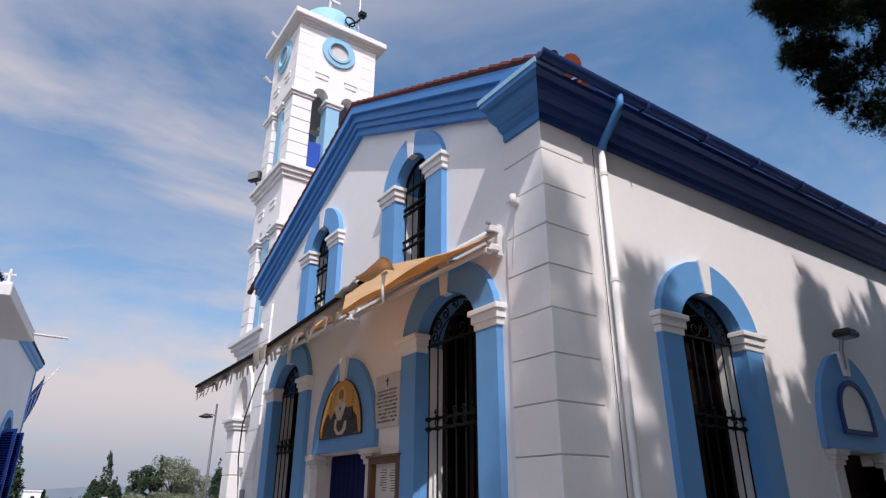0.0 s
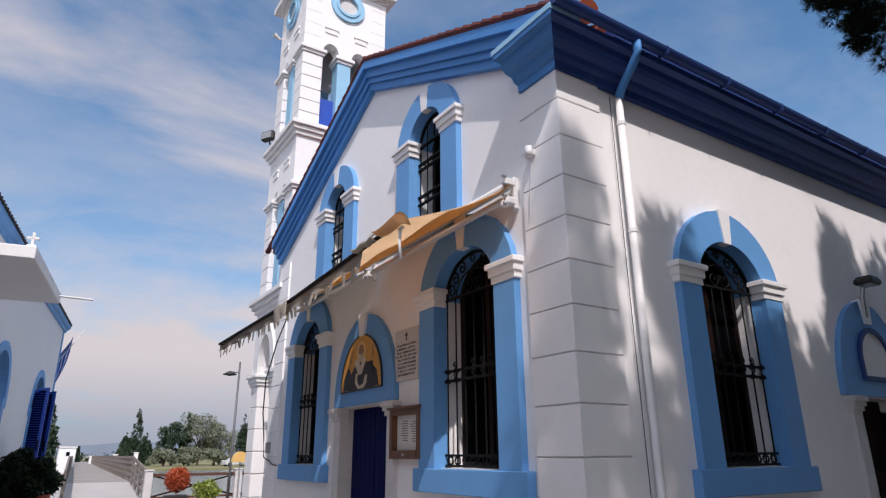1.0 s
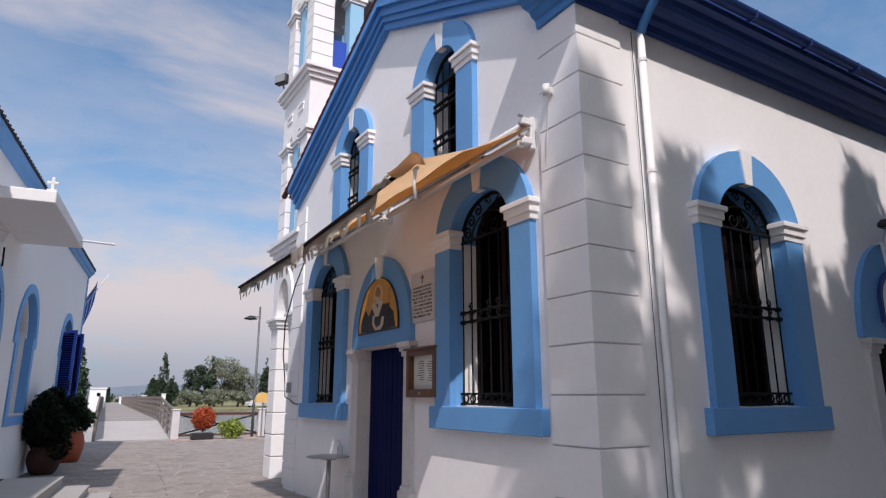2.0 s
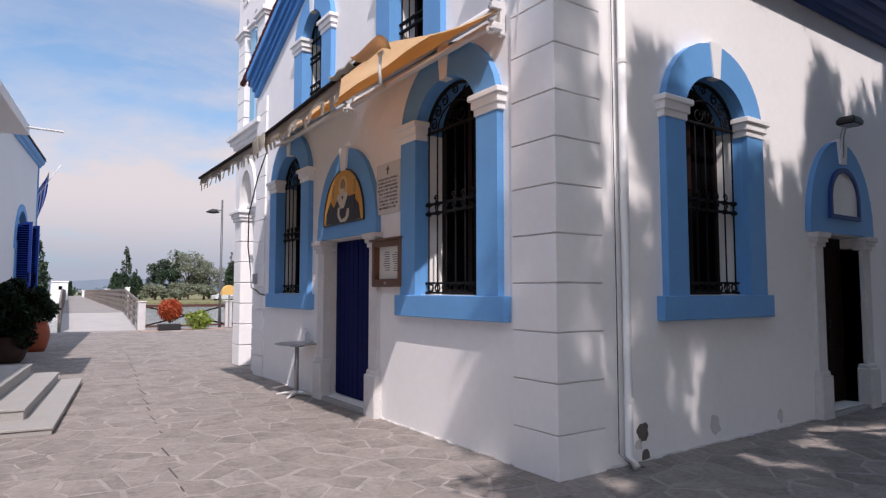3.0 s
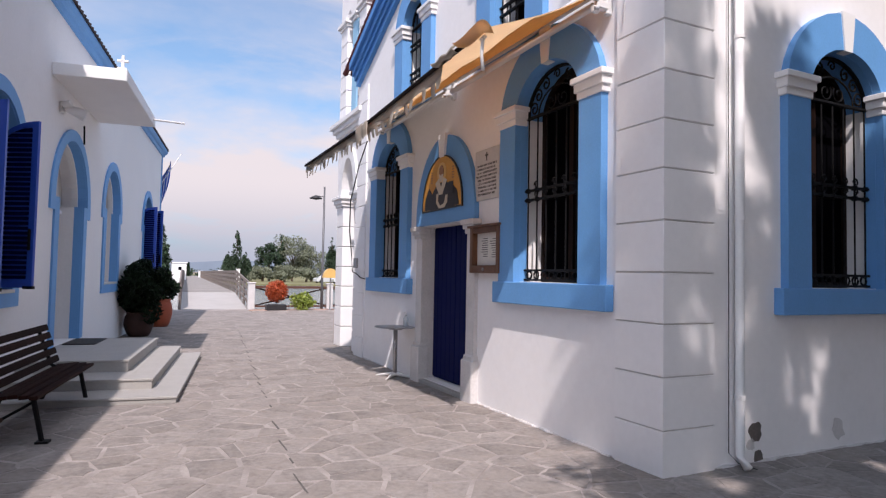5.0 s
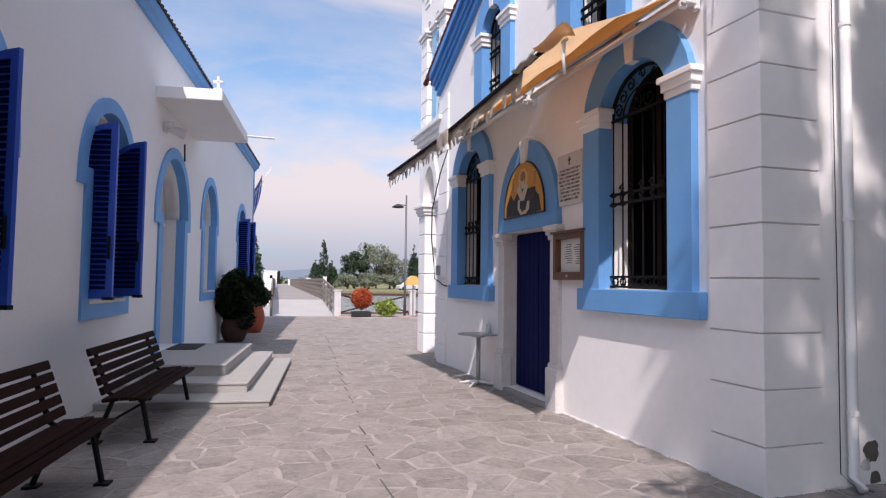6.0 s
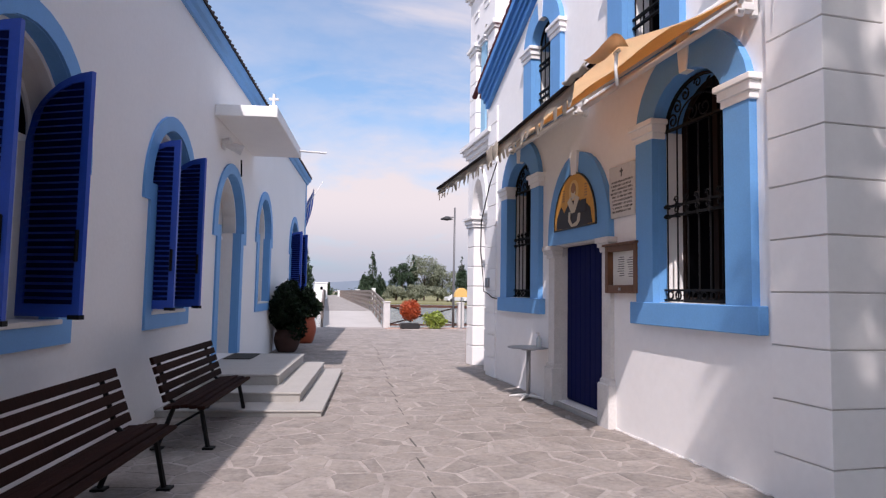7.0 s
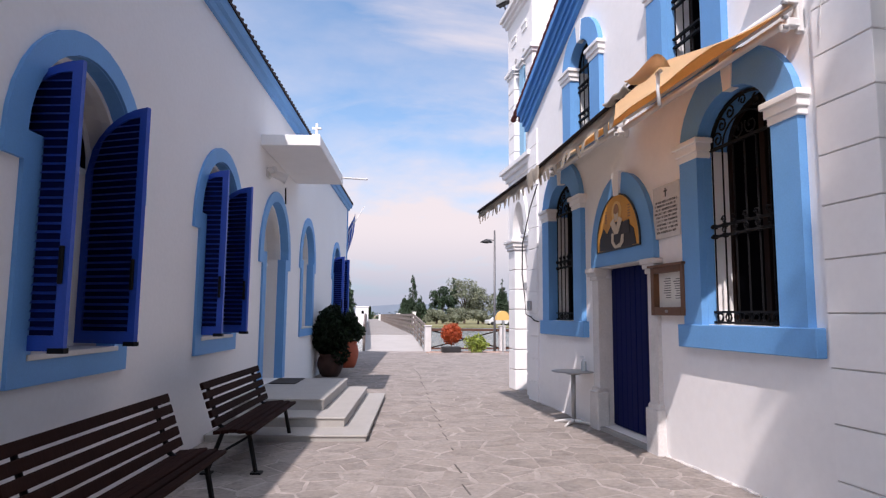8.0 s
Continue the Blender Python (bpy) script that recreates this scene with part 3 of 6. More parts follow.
def church_window(m, big=True):
    """Arched window: surround, sill, capitals, keystone, grille and casement, as parts of the church."""
    if big:
        half, z0, zs, rise, oh, orise, sillh = W_IN, W_Z0, W_ZS, W_RISE, 0.85, 0.8, 0.945
    else:
        half, z0, zs, rise, oh, orise, sillh = U_IN, U_Z0, U_ZS, U_RISE, 0.7, 0.66, 0.76
    w = part("window", P([[(-oh, z0)] + arc(0, oh, zs, orise) + [(oh, z0), (half, z0)] + arc(0, half, zs, rise, a0=0, a1=180) + [(-half, z0)]], -0.03, 0.045), BLUE, church,
             "light blue arched window surround", m=m)
    for s in (-1, 1):
        x0, x1 = sorted((s * (half - 0.004), s * (half + 0.02)))
        part("reveal", B(x0, x1, -0.12, -0.028, z0, zs), BLUE, w)
        x0, x1 = sorted((s * (half - 0.012), s * (half + 0.02)))
        part("reveal", B(x0, x1, -0.33, -0.12, z0, zs), TRIMW, w, "white plastered inner reveal")
    rv = P([arc(0, half + 0.02, zs, rise + 0.02) + arc(0, half - 0.004, zs, rise - 0.004, a0=0, a1=180)], -0.33, -0.028)
    part("soffit", rv, BLUE, w, "blue painted arch soffit")
    sill = B(-sillh, sillh, -0.03, 0.066, z0 - (0.23 if big else 0.1), z0, bevel=0.008)
    part("sill", sill, BLUE, w)
    part("sill_top", B(-half, half, -0.33, -0.03, z0 - 0.05, z0 + 0.004), TRIMW, w, "white sill board")
    for s in (-1, 1):
        bm = bmesh.new()
        lo, hi = (half - 0.045, oh + 0.045)
        zc = zs - 0.07 if big else zs - 0.14
        for k, (za, zb, g) in enumerate(((zc, zc + 0.07, -0.02), (zc + 0.065, zc + 0.15, 0.0), (zc + 0.145, zc + 0.2, 0.025))):
            xs = sorted((s * (lo - g), s * (hi + g)))
            box(bm, xs[0], xs[1], -0.1, 0.075 + g, za, zb, bevel=0.006)
        part("capital", bm, TRIMW, w, "white moulded impost block")
    kt = zs + orise
    kb = zs + rise
    part("keystone", P([[(-0.055, kb - 0.015), (0.055, kb - 0.015), (0.1, kt + 0.012), (-0.1, kt + 0.012)]], -0.03, 0.058), TRIMW, w, "plain white keystone")
    # casement
    cs = P([opening(0, half, z0, zs, rise), opening(0, half - 0.06, z0 + 0.06, zs, rise - 0.06)], -0.3, -0.36)
    part("casement_frame", cs, DARKWOOD, w, "dark brown wooden casement")
    part("mullion", B(-0.035, 0.035, -0.35, -0.29, z0, zs + rise - 0.03), DARKWOOD, w)
    part("pane", P([opening(0, half - 0.05, z0 + 0.05, zs, rise - 0.05)], -0.325, -0.335), GLASSD, w, "matte pane with the room's darkness in its colour")
    # grille
    g = part("grille", P([arc(0, half - 0.02, zs, rise - 0.02) + arc(0, half - 0.045, zs, rise - 0.045, a0=0, a1=180)], -0.09, -0.12), IRON, w, "black wrought-iron grille")
    nb = 7 if big else 5
    for i in range(nb):
        x = -half + 0.045 + (2 * half - 0.09) * i / (nb - 1)
        top = zs + (rise - 0.03) * math.sqrt(max(0, 1 - (x / (half - 0.02)) ** 2)) if not big else zs
        part("bar", T([(x, -0.105, z0 + 0.01), (x, -0.105, top)], 0.009, 6), IRON, g)
    zz = (z0 + 0.025, z0 + 0.125, z0 + 0.87, z0 + 0.97, zs) if big else (z0 + 0.12, z0 + 0.43, z0 + 0.53, z0 + 0.9, z0 + 0.98, zs)
    for z in zz:
        part("cross_bar", B(-half, half, -0.125, -0.085, z - 0.011, z + 0.011), IRON, g)

    def curl(*args, **kw):
        bm = bmesh.new()
        scroll(bm, *args, **kw)
        part("scroll", bm, IRON, g)

    if big:
        for i in range(8):
            x = -half + 0.08 + (2 * half - 0.16) * i / 7
            part("ring", T([(x + 0.045 * math.cos(a * 0.6283), -0.105, z0 + 0.075 + 0.04 * math.sin(a * 0.6283)) for a in range(11)], 0.01, 5), IRON, g)
        for i in range(7):
            x = -half + 0.045 + (2 * half - 0.09) * i / 6
            for z in (z0 + 0.87, z0 + 0.97):
                part("collar", B(x - 0.018, x + 0.018, -0.128, -0.08, z - 0.022, z + 0.022, bevel=0.004), IRON, g)
        for x in (-0.36, -0.2, -0.04, 0.12, 0.28):
            curl(x + 0.04, z0 + 1.02, 0.04, -0.085)
            curl(x + 0.04, z0 + 0.92, 0.035, -0.085, -1)
        for s in (-1, 1):
            for a, r in ((14, 0.075), (38, 0.07), (62, 0.065)):
                curl(s * 0.41 * math.cos(radians(a)), zs + 0.34 * math.sin(radians(a)), r, -0.105, s, 0.5 + a * 0.02, rad=0.01)
        part("inner_arch", T([(0.32 * math.cos(radians(a)), -0.105, zs + 0.25 * math.sin(radians(a))) for a in range(0, 181, 12)], 0.009, 6), IRON, g)
        curl(0, zs + 0.36, 0.055, -0.105)
        curl(-0.1, zs + 0.1, 0.09, -0.105, -1, 2.5)
        curl(0.1, zs + 0.1, 0.09, -0.105, 1, 2.5)
    else:
        for x in (-0.18, 0.0, 0.18):
            part("ring", T([(x + 0.045 * math.cos(a * 0.6283), -0.105, z0 + 0.48 + 0.04 * math.sin(a * 0.6283)) for a in range(11)], 0.008, 5), IRON, g)
            part("ring", T([(x + 0.045 * math.cos(a * 0.6283), -0.105, z0 + 0.94 + 0.035 * math.sin(a * 0.6283)) for a in range(11)], 0.008, 5), IRON, g)
    return w


for c in LOWWIN:
    church_window(FACADE @ TR(c, 0, 0))
for c in UPWIN:
    church_window(FACADE @ TR(c, 0, 0), big=False)
for c in (2.24, 7.9, 10.6, 13.2):
    church_window(SIDE @ TR(-c, 0, 0))


def portal(m, half, front):
    """Doorway: stone jambs with plinth and capital, blue arched tympanum, leaves and threshold."""
    oh = half + 0.2 if front else half + 0.31
    d = part("door", P([[(-oh, 2.2)] + arc(0, oh, 2.27, 1.1) + [(oh, 2.2)]], -0.03, 0.035), BLUE, church, "light blue arched tympanum over the door", m=m)
    for s in (-1, 1):
        bm = bmesh.new()
        x0, x1 = sorted((s * half, s * (half + 0.2)))
        box(bm, x0, x1, -0.5, 0.02, 0.0, 2.05)
        x0, x1 = sorted((s * (half - 0.03), s * (half + 0.24)))
        box(bm, x0, x1, -0.1, 0.07, -0.02, 0.5, bevel=0.012)
        box(bm, x0 + 0.015, x1 - 0.015, -0.1, 0.05, 0.48, 0.56, bevel=0.02)
        part("jamb", bm, JAMB, d, "weathered pale stone jamb")
        bm = bmesh.new()
        for za, zb, g in ((2.02, 2.08, 0.02), (2.075, 2.13, 0.045), (2.125, 2.19, 0.07)):
            x0, x1 = sorted((s * (half - g * 0.6), s * (half + 0.2 + g)))
            box(bm, x0, x1, -0.1, 0.03 + g, za, zb, bevel=0.008)
        part("capital", bm, JAMB, d, "moulded stone capital")
    part("lintel", B(-half, half, -0.5, 0.0, 2.18, 2.26), JAMB, d)
    part("threshold", B(-half - 0.02, half + 0.02, -0.5, 0.04, -0.02, 0.05, bevel=0.01), STEP, d, "worn grey marble threshold")
    for s in (-1, 1):
        x0, x1 = sorted((s * 0.005, s * half))
        yd = -0.19 if front else -0.25
        # Side leaves are near-black brown to put the doorway's shade into their colour
        leaf = part("door_leaf", B(x0, x1, (-0.24 if front else -0.3), (-0.19 if front else -0.25), 0.07, 2.18, bevel=0.005), DOORB if front else DARKWOOD, d, "deep blue boarded door leaf" if front else "panelled door leaf with doorway shade in its colour")
        if front:
            n = 5
            for b in range(n):
                a0, a1 = x0 + (x1 - x0) * b / n, x0 + (x1 - x0) * (b + 1) / n
                part("board", B(a0 + 0.003, a1 - 0.003, -0.192, -0.176, 0.09, 2.17, bevel=0.003), DOORB, leaf)
        else:
            for za, zb in ((0.2, 0.75), (0.85, 1.35), (1.45, 2.08)):
                part("panel", B(x0 + 0.09, x1 - 0.09, -0.26, -0.238, za, zb, bevel=0.01), DARKWOOD, leaf)
            part("handle", T([(s * 0.06, yd, 1.02), (s * 0.06, yd + 0.05, 1.03), (s * 0.06, yd + 0.05, 1.12), (s * 0.06, yd, 1.13)], 0.008), DARKM, leaf)
    part("keystone", P([[(-0.065, 3.08), (0.065, 3.08), (0.11, 3.385), (-0.11, 3.385)]], -0.03, 0.07), TRIMW, d, "plain white keystone")
    return d


portal(FACADE @ TR(3.85, 0, 0), 0.68, True)
side_door = portal(SIDE @ TR(-4.96, 0, 0), 0.54, False)

# lamp over the side door
lampm = SIDE @ TR(-4.9, 0, 0)
spot = thing("wall_spotlight", lampm, "small dark spotlight on a grey bracket above the side door", "lamp")
part("stem", T([(-0.02, 0.06, 3.16), (-0.02, 0.07, 3.4), (-0.03, 0.1, 3.54)], 0.028, 8), GREYM, spot)
bm = B(-0.17, 0.1, 0.05, 0.27, 3.55, 3.63, bevel=0.02)
box(bm, -0.15, 0.08, 0.08, 0.25, 3.62, 3.65, bevel=0.008)
part("head", bm, DARKM, spot, "flat dark lamp head")
part("lens", B(-0.14, 0.07, 0.08, 0.24, 3.543, 3.552), LENS, spot)
# arched niche in the side tympanum
part("niche_panel", P([opening(0, 0.36, 2.42, 2.62, 0.36)], 0.035, 0.05), TRIMW, side_door, "white arched niche panel")
part("niche_rim", P([opening(0, 0.4, 2.38, 2.62, 0.41), opening(0, 0.35, 2.43, 2.62, 0.35)], 0.035, 0.075), NAVY, side_door)

# icon in the front tympanum: plain painted shapes
icon = thing("icon_panel", FACADE @ TR(3.87, 0.037, 0), "gold-ground painted panel with dark robed shape over the door", "painting")
part("frame", P([opening(0, 0.61, 2.375, 2.43, 0.675), opening(0, 0.592, 2.393, 2.43, 0.657)], 0.0, 0.02), DARKM, icon)
part("panel", P([opening(0, 0.595, 2.39, 2.43, 0.66)], 0.0, 0.012), GOLD, icon)
part("robe", P([[(-0.4, 2.395), (-0.36, 2.55), (-0.26, 2.68), (-0.14, 2.74), (0.12, 2.74), (0.22, 2.66), (0.33, 2.56), (0.36, 2.395)]], 0.012, 0.016), ROBE, icon, "dark robe shape")
part("sleeve", P([[(0.3, 2.4), (0.28, 2.6), (0.38, 2.7), (0.5, 2.56), (0.52, 2.4)]], 0.0125, 0.0165), ROBE, icon)
part("sleeve", P([[(-0.52, 2.4), (-0.46, 2.6), (-0.36, 2.66), (-0.3, 2.5), (-0.36, 2.4)]], 0.0125, 0.0165), ROBE, icon)
part("stole", P([[(-0.17, 2.76), (-0.07, 2.8), (0.0, 2.68), (0.08, 2.8), (0.18, 2.74), (0.06, 2.58), (-0.04, 2.58)]], 0.016, 0.02), CREAM, icon)
part("stole_loop", P([[(-0.2, 2.56), (-0.14, 2.56), (-0.1, 2.46), (0.02, 2.43), (0.09, 2.5), (0.08, 2.6), (0.14, 2.6), (0.15, 2.48), (0.06, 2.4), (-0.1, 2.4), (-0.19, 2.46)]], 0.016, 0.02), CREAM, icon)
part("halo", P([arc(0, 0.14, 2.87, 0.14, 20, 0, 350)], 0.012, 0.0135), YELLOW, icon)
part("head_shape", P([arc(0, 0.07, 2.88, 0.09, 14, 0, 340)], 0.016, 0.02), SKIN, icon)
part("beard_shape", P([[(-0.06, 2.86), (-0.045, 2.77), (0.0, 2.74), (0.045, 2.77), (0.06, 2.86), (0.0, 2.83)]], 0.02, 0.022), CREAM, icon)
part("book", B(-0.36, -0.22, 0.018, 0.022, 2.56, 2.72), ROBE, icon, "dark book shape")
for k in range(5):
    for x in (-0.34, 0.31):
        part("letter_mark", B(x - 0.03, x + 0.03, 0.012, 0.0145, 2.76 + 0.035 * k, 2.775 + 0.035 * k), SKIN, icon)

# marble tablet with lines of worn lettering
plaque = thing("marble_plaque", FACADE @ TR(2.745, -0.03, 0), "square grey marble tablet with carved lettering in lines", "plaque")
part("slab", B(-0.28, 0.28, 0.0, 0.035, 2.4, 3.0, bevel=0.006), MARBLE, plaque)
rng = np.random.default_rng(11)
bm = bmesh.new()
box(bm, -0.012, 0.012, 0.035, 0.037, 2.86, 2.96)
box(bm, -0.035, 0.035, 0.035, 0.037, 2.915, 2.935)
part("carved_cross", bm, INK, plaque)
for k in range(9):
    x = -0.24 + 0.05 * rng.random()
    end = 0.245 - 0.05 * rng.random()
    while x < end:
        bm = bmesh.new()
        w = 0.012 + 0.01 * rng.random()
        z = 2.8 - k * 0.043
        box(bm, x, x + 0.005, 0.035, 0.037, z, z + 0.024)
        if rng.random() < 0.7:
            box(bm, x + w - 0.005, x + w, 0.035, 0.037, z, z + 0.024)
        zz = z + (0.0, 0.01, 0.019)[int(3 * rng.random())]
        box(bm, x + 0.005, x + w - 0.005, 0.035, 0.0368, zz, zz + 0.005)
        part("letter_mark", bm, INK, plaque)
        x += w + (0.007 if rng.random() < 0.82 else 0.022)

# notice case
case = thing("notice_board", FACADE @ TR(2.69, -0.03, 0), "glazed wooden notice case with printed paper sheets", "notice board")
part("back", B(-0.33, 0.33, 0, 0.02, 1.55, 2.07), PAPER, case, "cream backing board")
bm = bmesh.new()
for a in ((-0.34, -0.27, 0, 0.09, 1.54, 2.08), (0.27, 0.34, 0, 0.09, 1.54, 2.08), (-0.27, 0.27, 0, 0.09, 2.01, 2.08), (-0.27, 0.27, 0, 0.09, 1.54, 1.63)):
    box(bm, *a, bevel=0.006)
part("frame", bm, WOOD, case)
part("ledge", B(-0.36, 0.36, 0, 0.12, 2.075, 2.1, bevel=0.004), WOOD, case)
for x0, x1, z0, z1 in ((-0.2, -0.01, 1.68, 1.96), (0.0, 0.19, 1.7, 1.97)):
    sh = part("paper", B(x0, x1, 0.02, 0.023, z0, z1), PAPER, case, "white printed sheet")
    bm = bmesh.new()
    for k in range(9):
        z = z1 - 0.03 - k * 0.026
        box(bm, x0 + 0.02, x1 - 0.02 - 0.06 * rng.random(), 0.023, 0.0245, z, z + 0.009)
    part("text_bars", bm, INK, sh)
part("lock", B(-0.02, 0.02, 0.09, 0.1, 1.57, 1.6), GREYM, case)

# wall lamp on the quoin with its cable
cctv = thing("wall_lamp", FACADE @ TR(0.36, 0, 0.1), "small white cylindrical wall fitting with a loose cable", "lamp")
part("base", B(-0.03, 0.03, 0, 0.03, 4.13, 4.2, bevel=0.008), ALU, cctv)
part("body", T([(0, 0.06, 4.11), (0, 0.06, 4.22)], 0.034, 12), ALU, cctv, smooth=True)
part("cable", T([(0, 0.03, 4.1), (0.03, 0.02, 3.95), (0.06, 0.02, 3.75), (0.08, 0.015, 3.55)], 0.004, 5), ALU, cctv)

# ---- two canvas awnings over the front ----
def cloth(bm, f, nu, nv):
    """A sheet of canvas: f(u, v) gives the point for u and v from 0 to 1."""
    g = [[bm.verts.new(f(i / nu, j / nv)) for j in range(nv + 1)] for i in range(nu + 1)]
    for i in range(nu):
        for j in range(nv):
            bm.faces.new((g[i][j], g[i + 1][j], g[i + 1][j + 1], g[i][j + 1]))
    bmesh.ops.solidify(bm, geom=bm.faces[:], thickness=0.003)
    return bm


OUT, SKEW = 1.3, -0.12
for k, (x0, x1, z0, z1) in enumerate(((0.63, 3.51, 3.39, 3.25), (3.585, 6.44, 3.245, 3.225))):
    aw = thing("awning", FACADE, "faded ochre canvas awning on white arms, corner valance flipped up" if k == 0 else "weathered canvas awning with a grey scalloped valance", "awning", "awnings over the front")
    wide = x1 - x0

    def front(u):
        return z0 + (z1 - z0) * u

    def sheet(u, v):
        sag = 0.05 * math.sin(math.pi * v) * (0.85 + 0.15 * math.sin(7 * u)) + 0.01 * math.sin(19 * u + 4 * v) * math.sin(math.pi * v)
        return (x0 + wide * u + SKEW * v, 0.03 + (OUT - 0.03) * v, 4.05 + (front(u) - 4.05) * v - sag)

    part("canvas", cloth(bmesh.new(), sheet, 26, 12), CANVAS2 if k else CANVAS, aw, smooth=True)
    # Added darker strip paints the shaded inner band of the canvas
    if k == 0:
        part("inner_strip", cloth(bmesh.new(), lambda u, v: sheet(u, 0.02 + 0.62 * v)[:2] + (sheet(u, 0.02 + 0.62 * v)[2] - 0.012,), 26, 6), CANVAS3, aw, "added ochre strip with the canvas's inner shade in its colour", smooth=True)
    part("front_bar", T([(x0 + SKEW + (0.05 if k == 0 else -0.02), OUT, z0), (x1 + SKEW + 0.02, OUT, z1)], 0.02, 8), DARKWOOD, aw, "dark weathered front bar")
    part("roller", T([(x0 + 0.02, 0.05, 4.05), (x1, 0.05, 4.03)], 0.045, 12), ALU, aw, smooth=True)
    part("torsion_bar", T([(x0 + 0.1, 0.1, 3.89), (x1 if k == 0 else x1 - 0.4, 0.1, 3.86)], 0.034, 12), ALU, aw, "white tube along the wall", smooth=True)
    # valance: a rippled band with hanging tabs; it starts past the flipped corner on the ochre awning
    start = 0.27 if k == 0 else 0.02

    def band(u, v):
        t = start + (1 - start) * u
        return (x0 + SKEW + wide * t, OUT - 0.012 + 0.014 * math.sin(31 * t + 2 * k) * v, front(t) - 0.012 - 0.105 * v)

    part("valance", cloth(bmesh.new(), band, 40, 3), VALANCE, aw, "rippled valance of dirty canvas", smooth=True)
    n = int(wide * (1 - start) / 0.155)
    for i in range(n):
        t = start + (1 - start) * (i + 0.5) / n
        if k == 0 and i in (3, 8):
            continue
        w, drop, swing, lean = 0.052 + 0.01 * rng.random(), 0.085 + 0.04 * rng.random(), 0.02 * rng.normal(), 0.014 * rng.normal()
        base = (x0 + SKEW + wide * t, OUT - 0.012 + 0.014 * math.sin(31 * t + 2 * k), front(t) - 0.112)

        def tab(u, v):
            round_off = 1 - 0.35 * v * v
            return (base[0] + (u - 0.5) * 2 * w * round_off + lean * v, base[1] + swing * v + 0.008 * math.sin(5 * u), base[2] - drop * v)

        part("valance_flap", cloth(bmesh.new(), tab, 3, 3), VALANCE if k else VALANCE2, aw)
    if k == 0:
        # corner of the valance thrown up over the front bar, and the loose edge rolling off it
        def thrown(u, v):
            low = 3.335 + 0.1 * u ** 3 - 0.03 * math.sin(math.pi * u)
            return (0.5 + 0.53 * u - 0.04 * v, OUT + 0.03 - 0.07 * v + 0.035 * math.sin(math.pi * v), low + 0.21 * math.sin(math.pi * u ** 0.85) * v)

        def rolled(u, v):
            return (0.95 + 0.45 * u, OUT + 0.01 + 0.05 * math.sin(math.pi * v), 3.37 - 0.02 * u + 0.035 * math.cos(math.pi * v) * (1 - 0.4 * u) + 0.012 * math.sin(14 * u))

        part("thrown_corner", cloth(bmesh.new(), thrown, 10, 5), CANVAS, aw, "corner of the valance flipped up over the bar", smooth=True)
        part("rumpled_fold", cloth(bmesh.new(), rolled, 10, 6), VALANCE2, aw, "rolled loose edge of canvas", smooth=True)
        bm = T([(0.575, 1.29, 3.34), (0.572, 1.3, 3.2), (0.568, 1.29, 3.08)], 0.014, 8, taper=[0.016, 0.012, 0.016])
        tube(bm, [(0.54, 1.29, 3.335), (0.6, 1.29, 3.33)], 0.016, 8)
        part("arm_hanger", bm, ALU, aw, "white cast arm end hanging from the bar", smooth=True)
    else:
        # crumpled end where the two awnings meet
        for e, (cx, wd, dp) in enumerate(((3.52, 0.12, 0.2), (3.32, 0.1, 0.17))):
            def sack(u, v):
                a = math.pi * (u - 0.5)
                return (cx + wd * math.sin(a) * (1 - 0.3 * v), OUT + 0.015 + 0.06 * math.cos(a) * (0.4 + v) * (1.2 - v), front(0) + 0.01 - dp * v + 0.02 * math.sin(9 * u))

            part("crumpled_end", cloth(bmesh.new(), sack, 8, 6), VALANCE2, aw, "crumpled canvas hanging where the awnings meet", smooth=True)
    for xb in ((x0 + 0.03, x1 + 0.14) if k == 0 else (x1 - 0.45,)):
        bm = bmesh.new()
        box(bm, xb - 0.03, xb + 0.03, -0.03, 0.03, 3.8, 4.13, bevel=0.01)
        for zz in (3.87, 4.06):
            box(bm, xb - 0.035, xb + 0.035, 0.01, 0.13, zz - 0.035, zz + 0.045, bevel=0.014)
        box(bm, xb - 0.02, xb + 0.02, 0.1, 0.17, 3.8, 3.86, bevel=0.008)
        br = part("bracket", bm, ALU, aw, "white cast bracket with bolts")
        for zz in (3.83, 3.91, 4.03, 4.11):
            part("bolt", T([(xb - 0.02, 0.12, zz), (xb - 0.02, 0.165, zz)], 0.016, 6), GREYM, br)
    part("arm", T([(x1 - 0.2, 0.13, 3.86), (x1 - 0.95, 0.16, 3.83)], 0.024, 8), ALU, aw, "white folding arm, folded along the wall", smooth=True)

hose = thing("loose_cable", FACADE, "black cable hanging from the awning down the wall", "cable")
part("cable", T([(6.24, 0.3, 3.72), (6.5, 0.35, 3.35), (7.1, 0.3, 2.8), (7.6, 0.15, 2.3), (7.74, 0.06, 1.9), (7.72, 0.04, 1.55), (7.45, 0.03, 1.5), (7.3, 0.02, 1.44), (7.1, 0.0, 1.42)], 0.011, 6), CABLE, hose)
part("junction_box", B(7.5, 7.62, 0.0, 0.06, 1.62, 1.8, bevel=0.008), GREYM, hose, "grey junction box")

# ---- bell tower ----
tower = thing("bell_tower", TR(0.12, 7.72, 0), "white stone bell tower with blue pilasters, round openings and pale dome", "bell tower")
TX, TY = 1.98, 1.7
PW = 0.46
block_mesh = {}


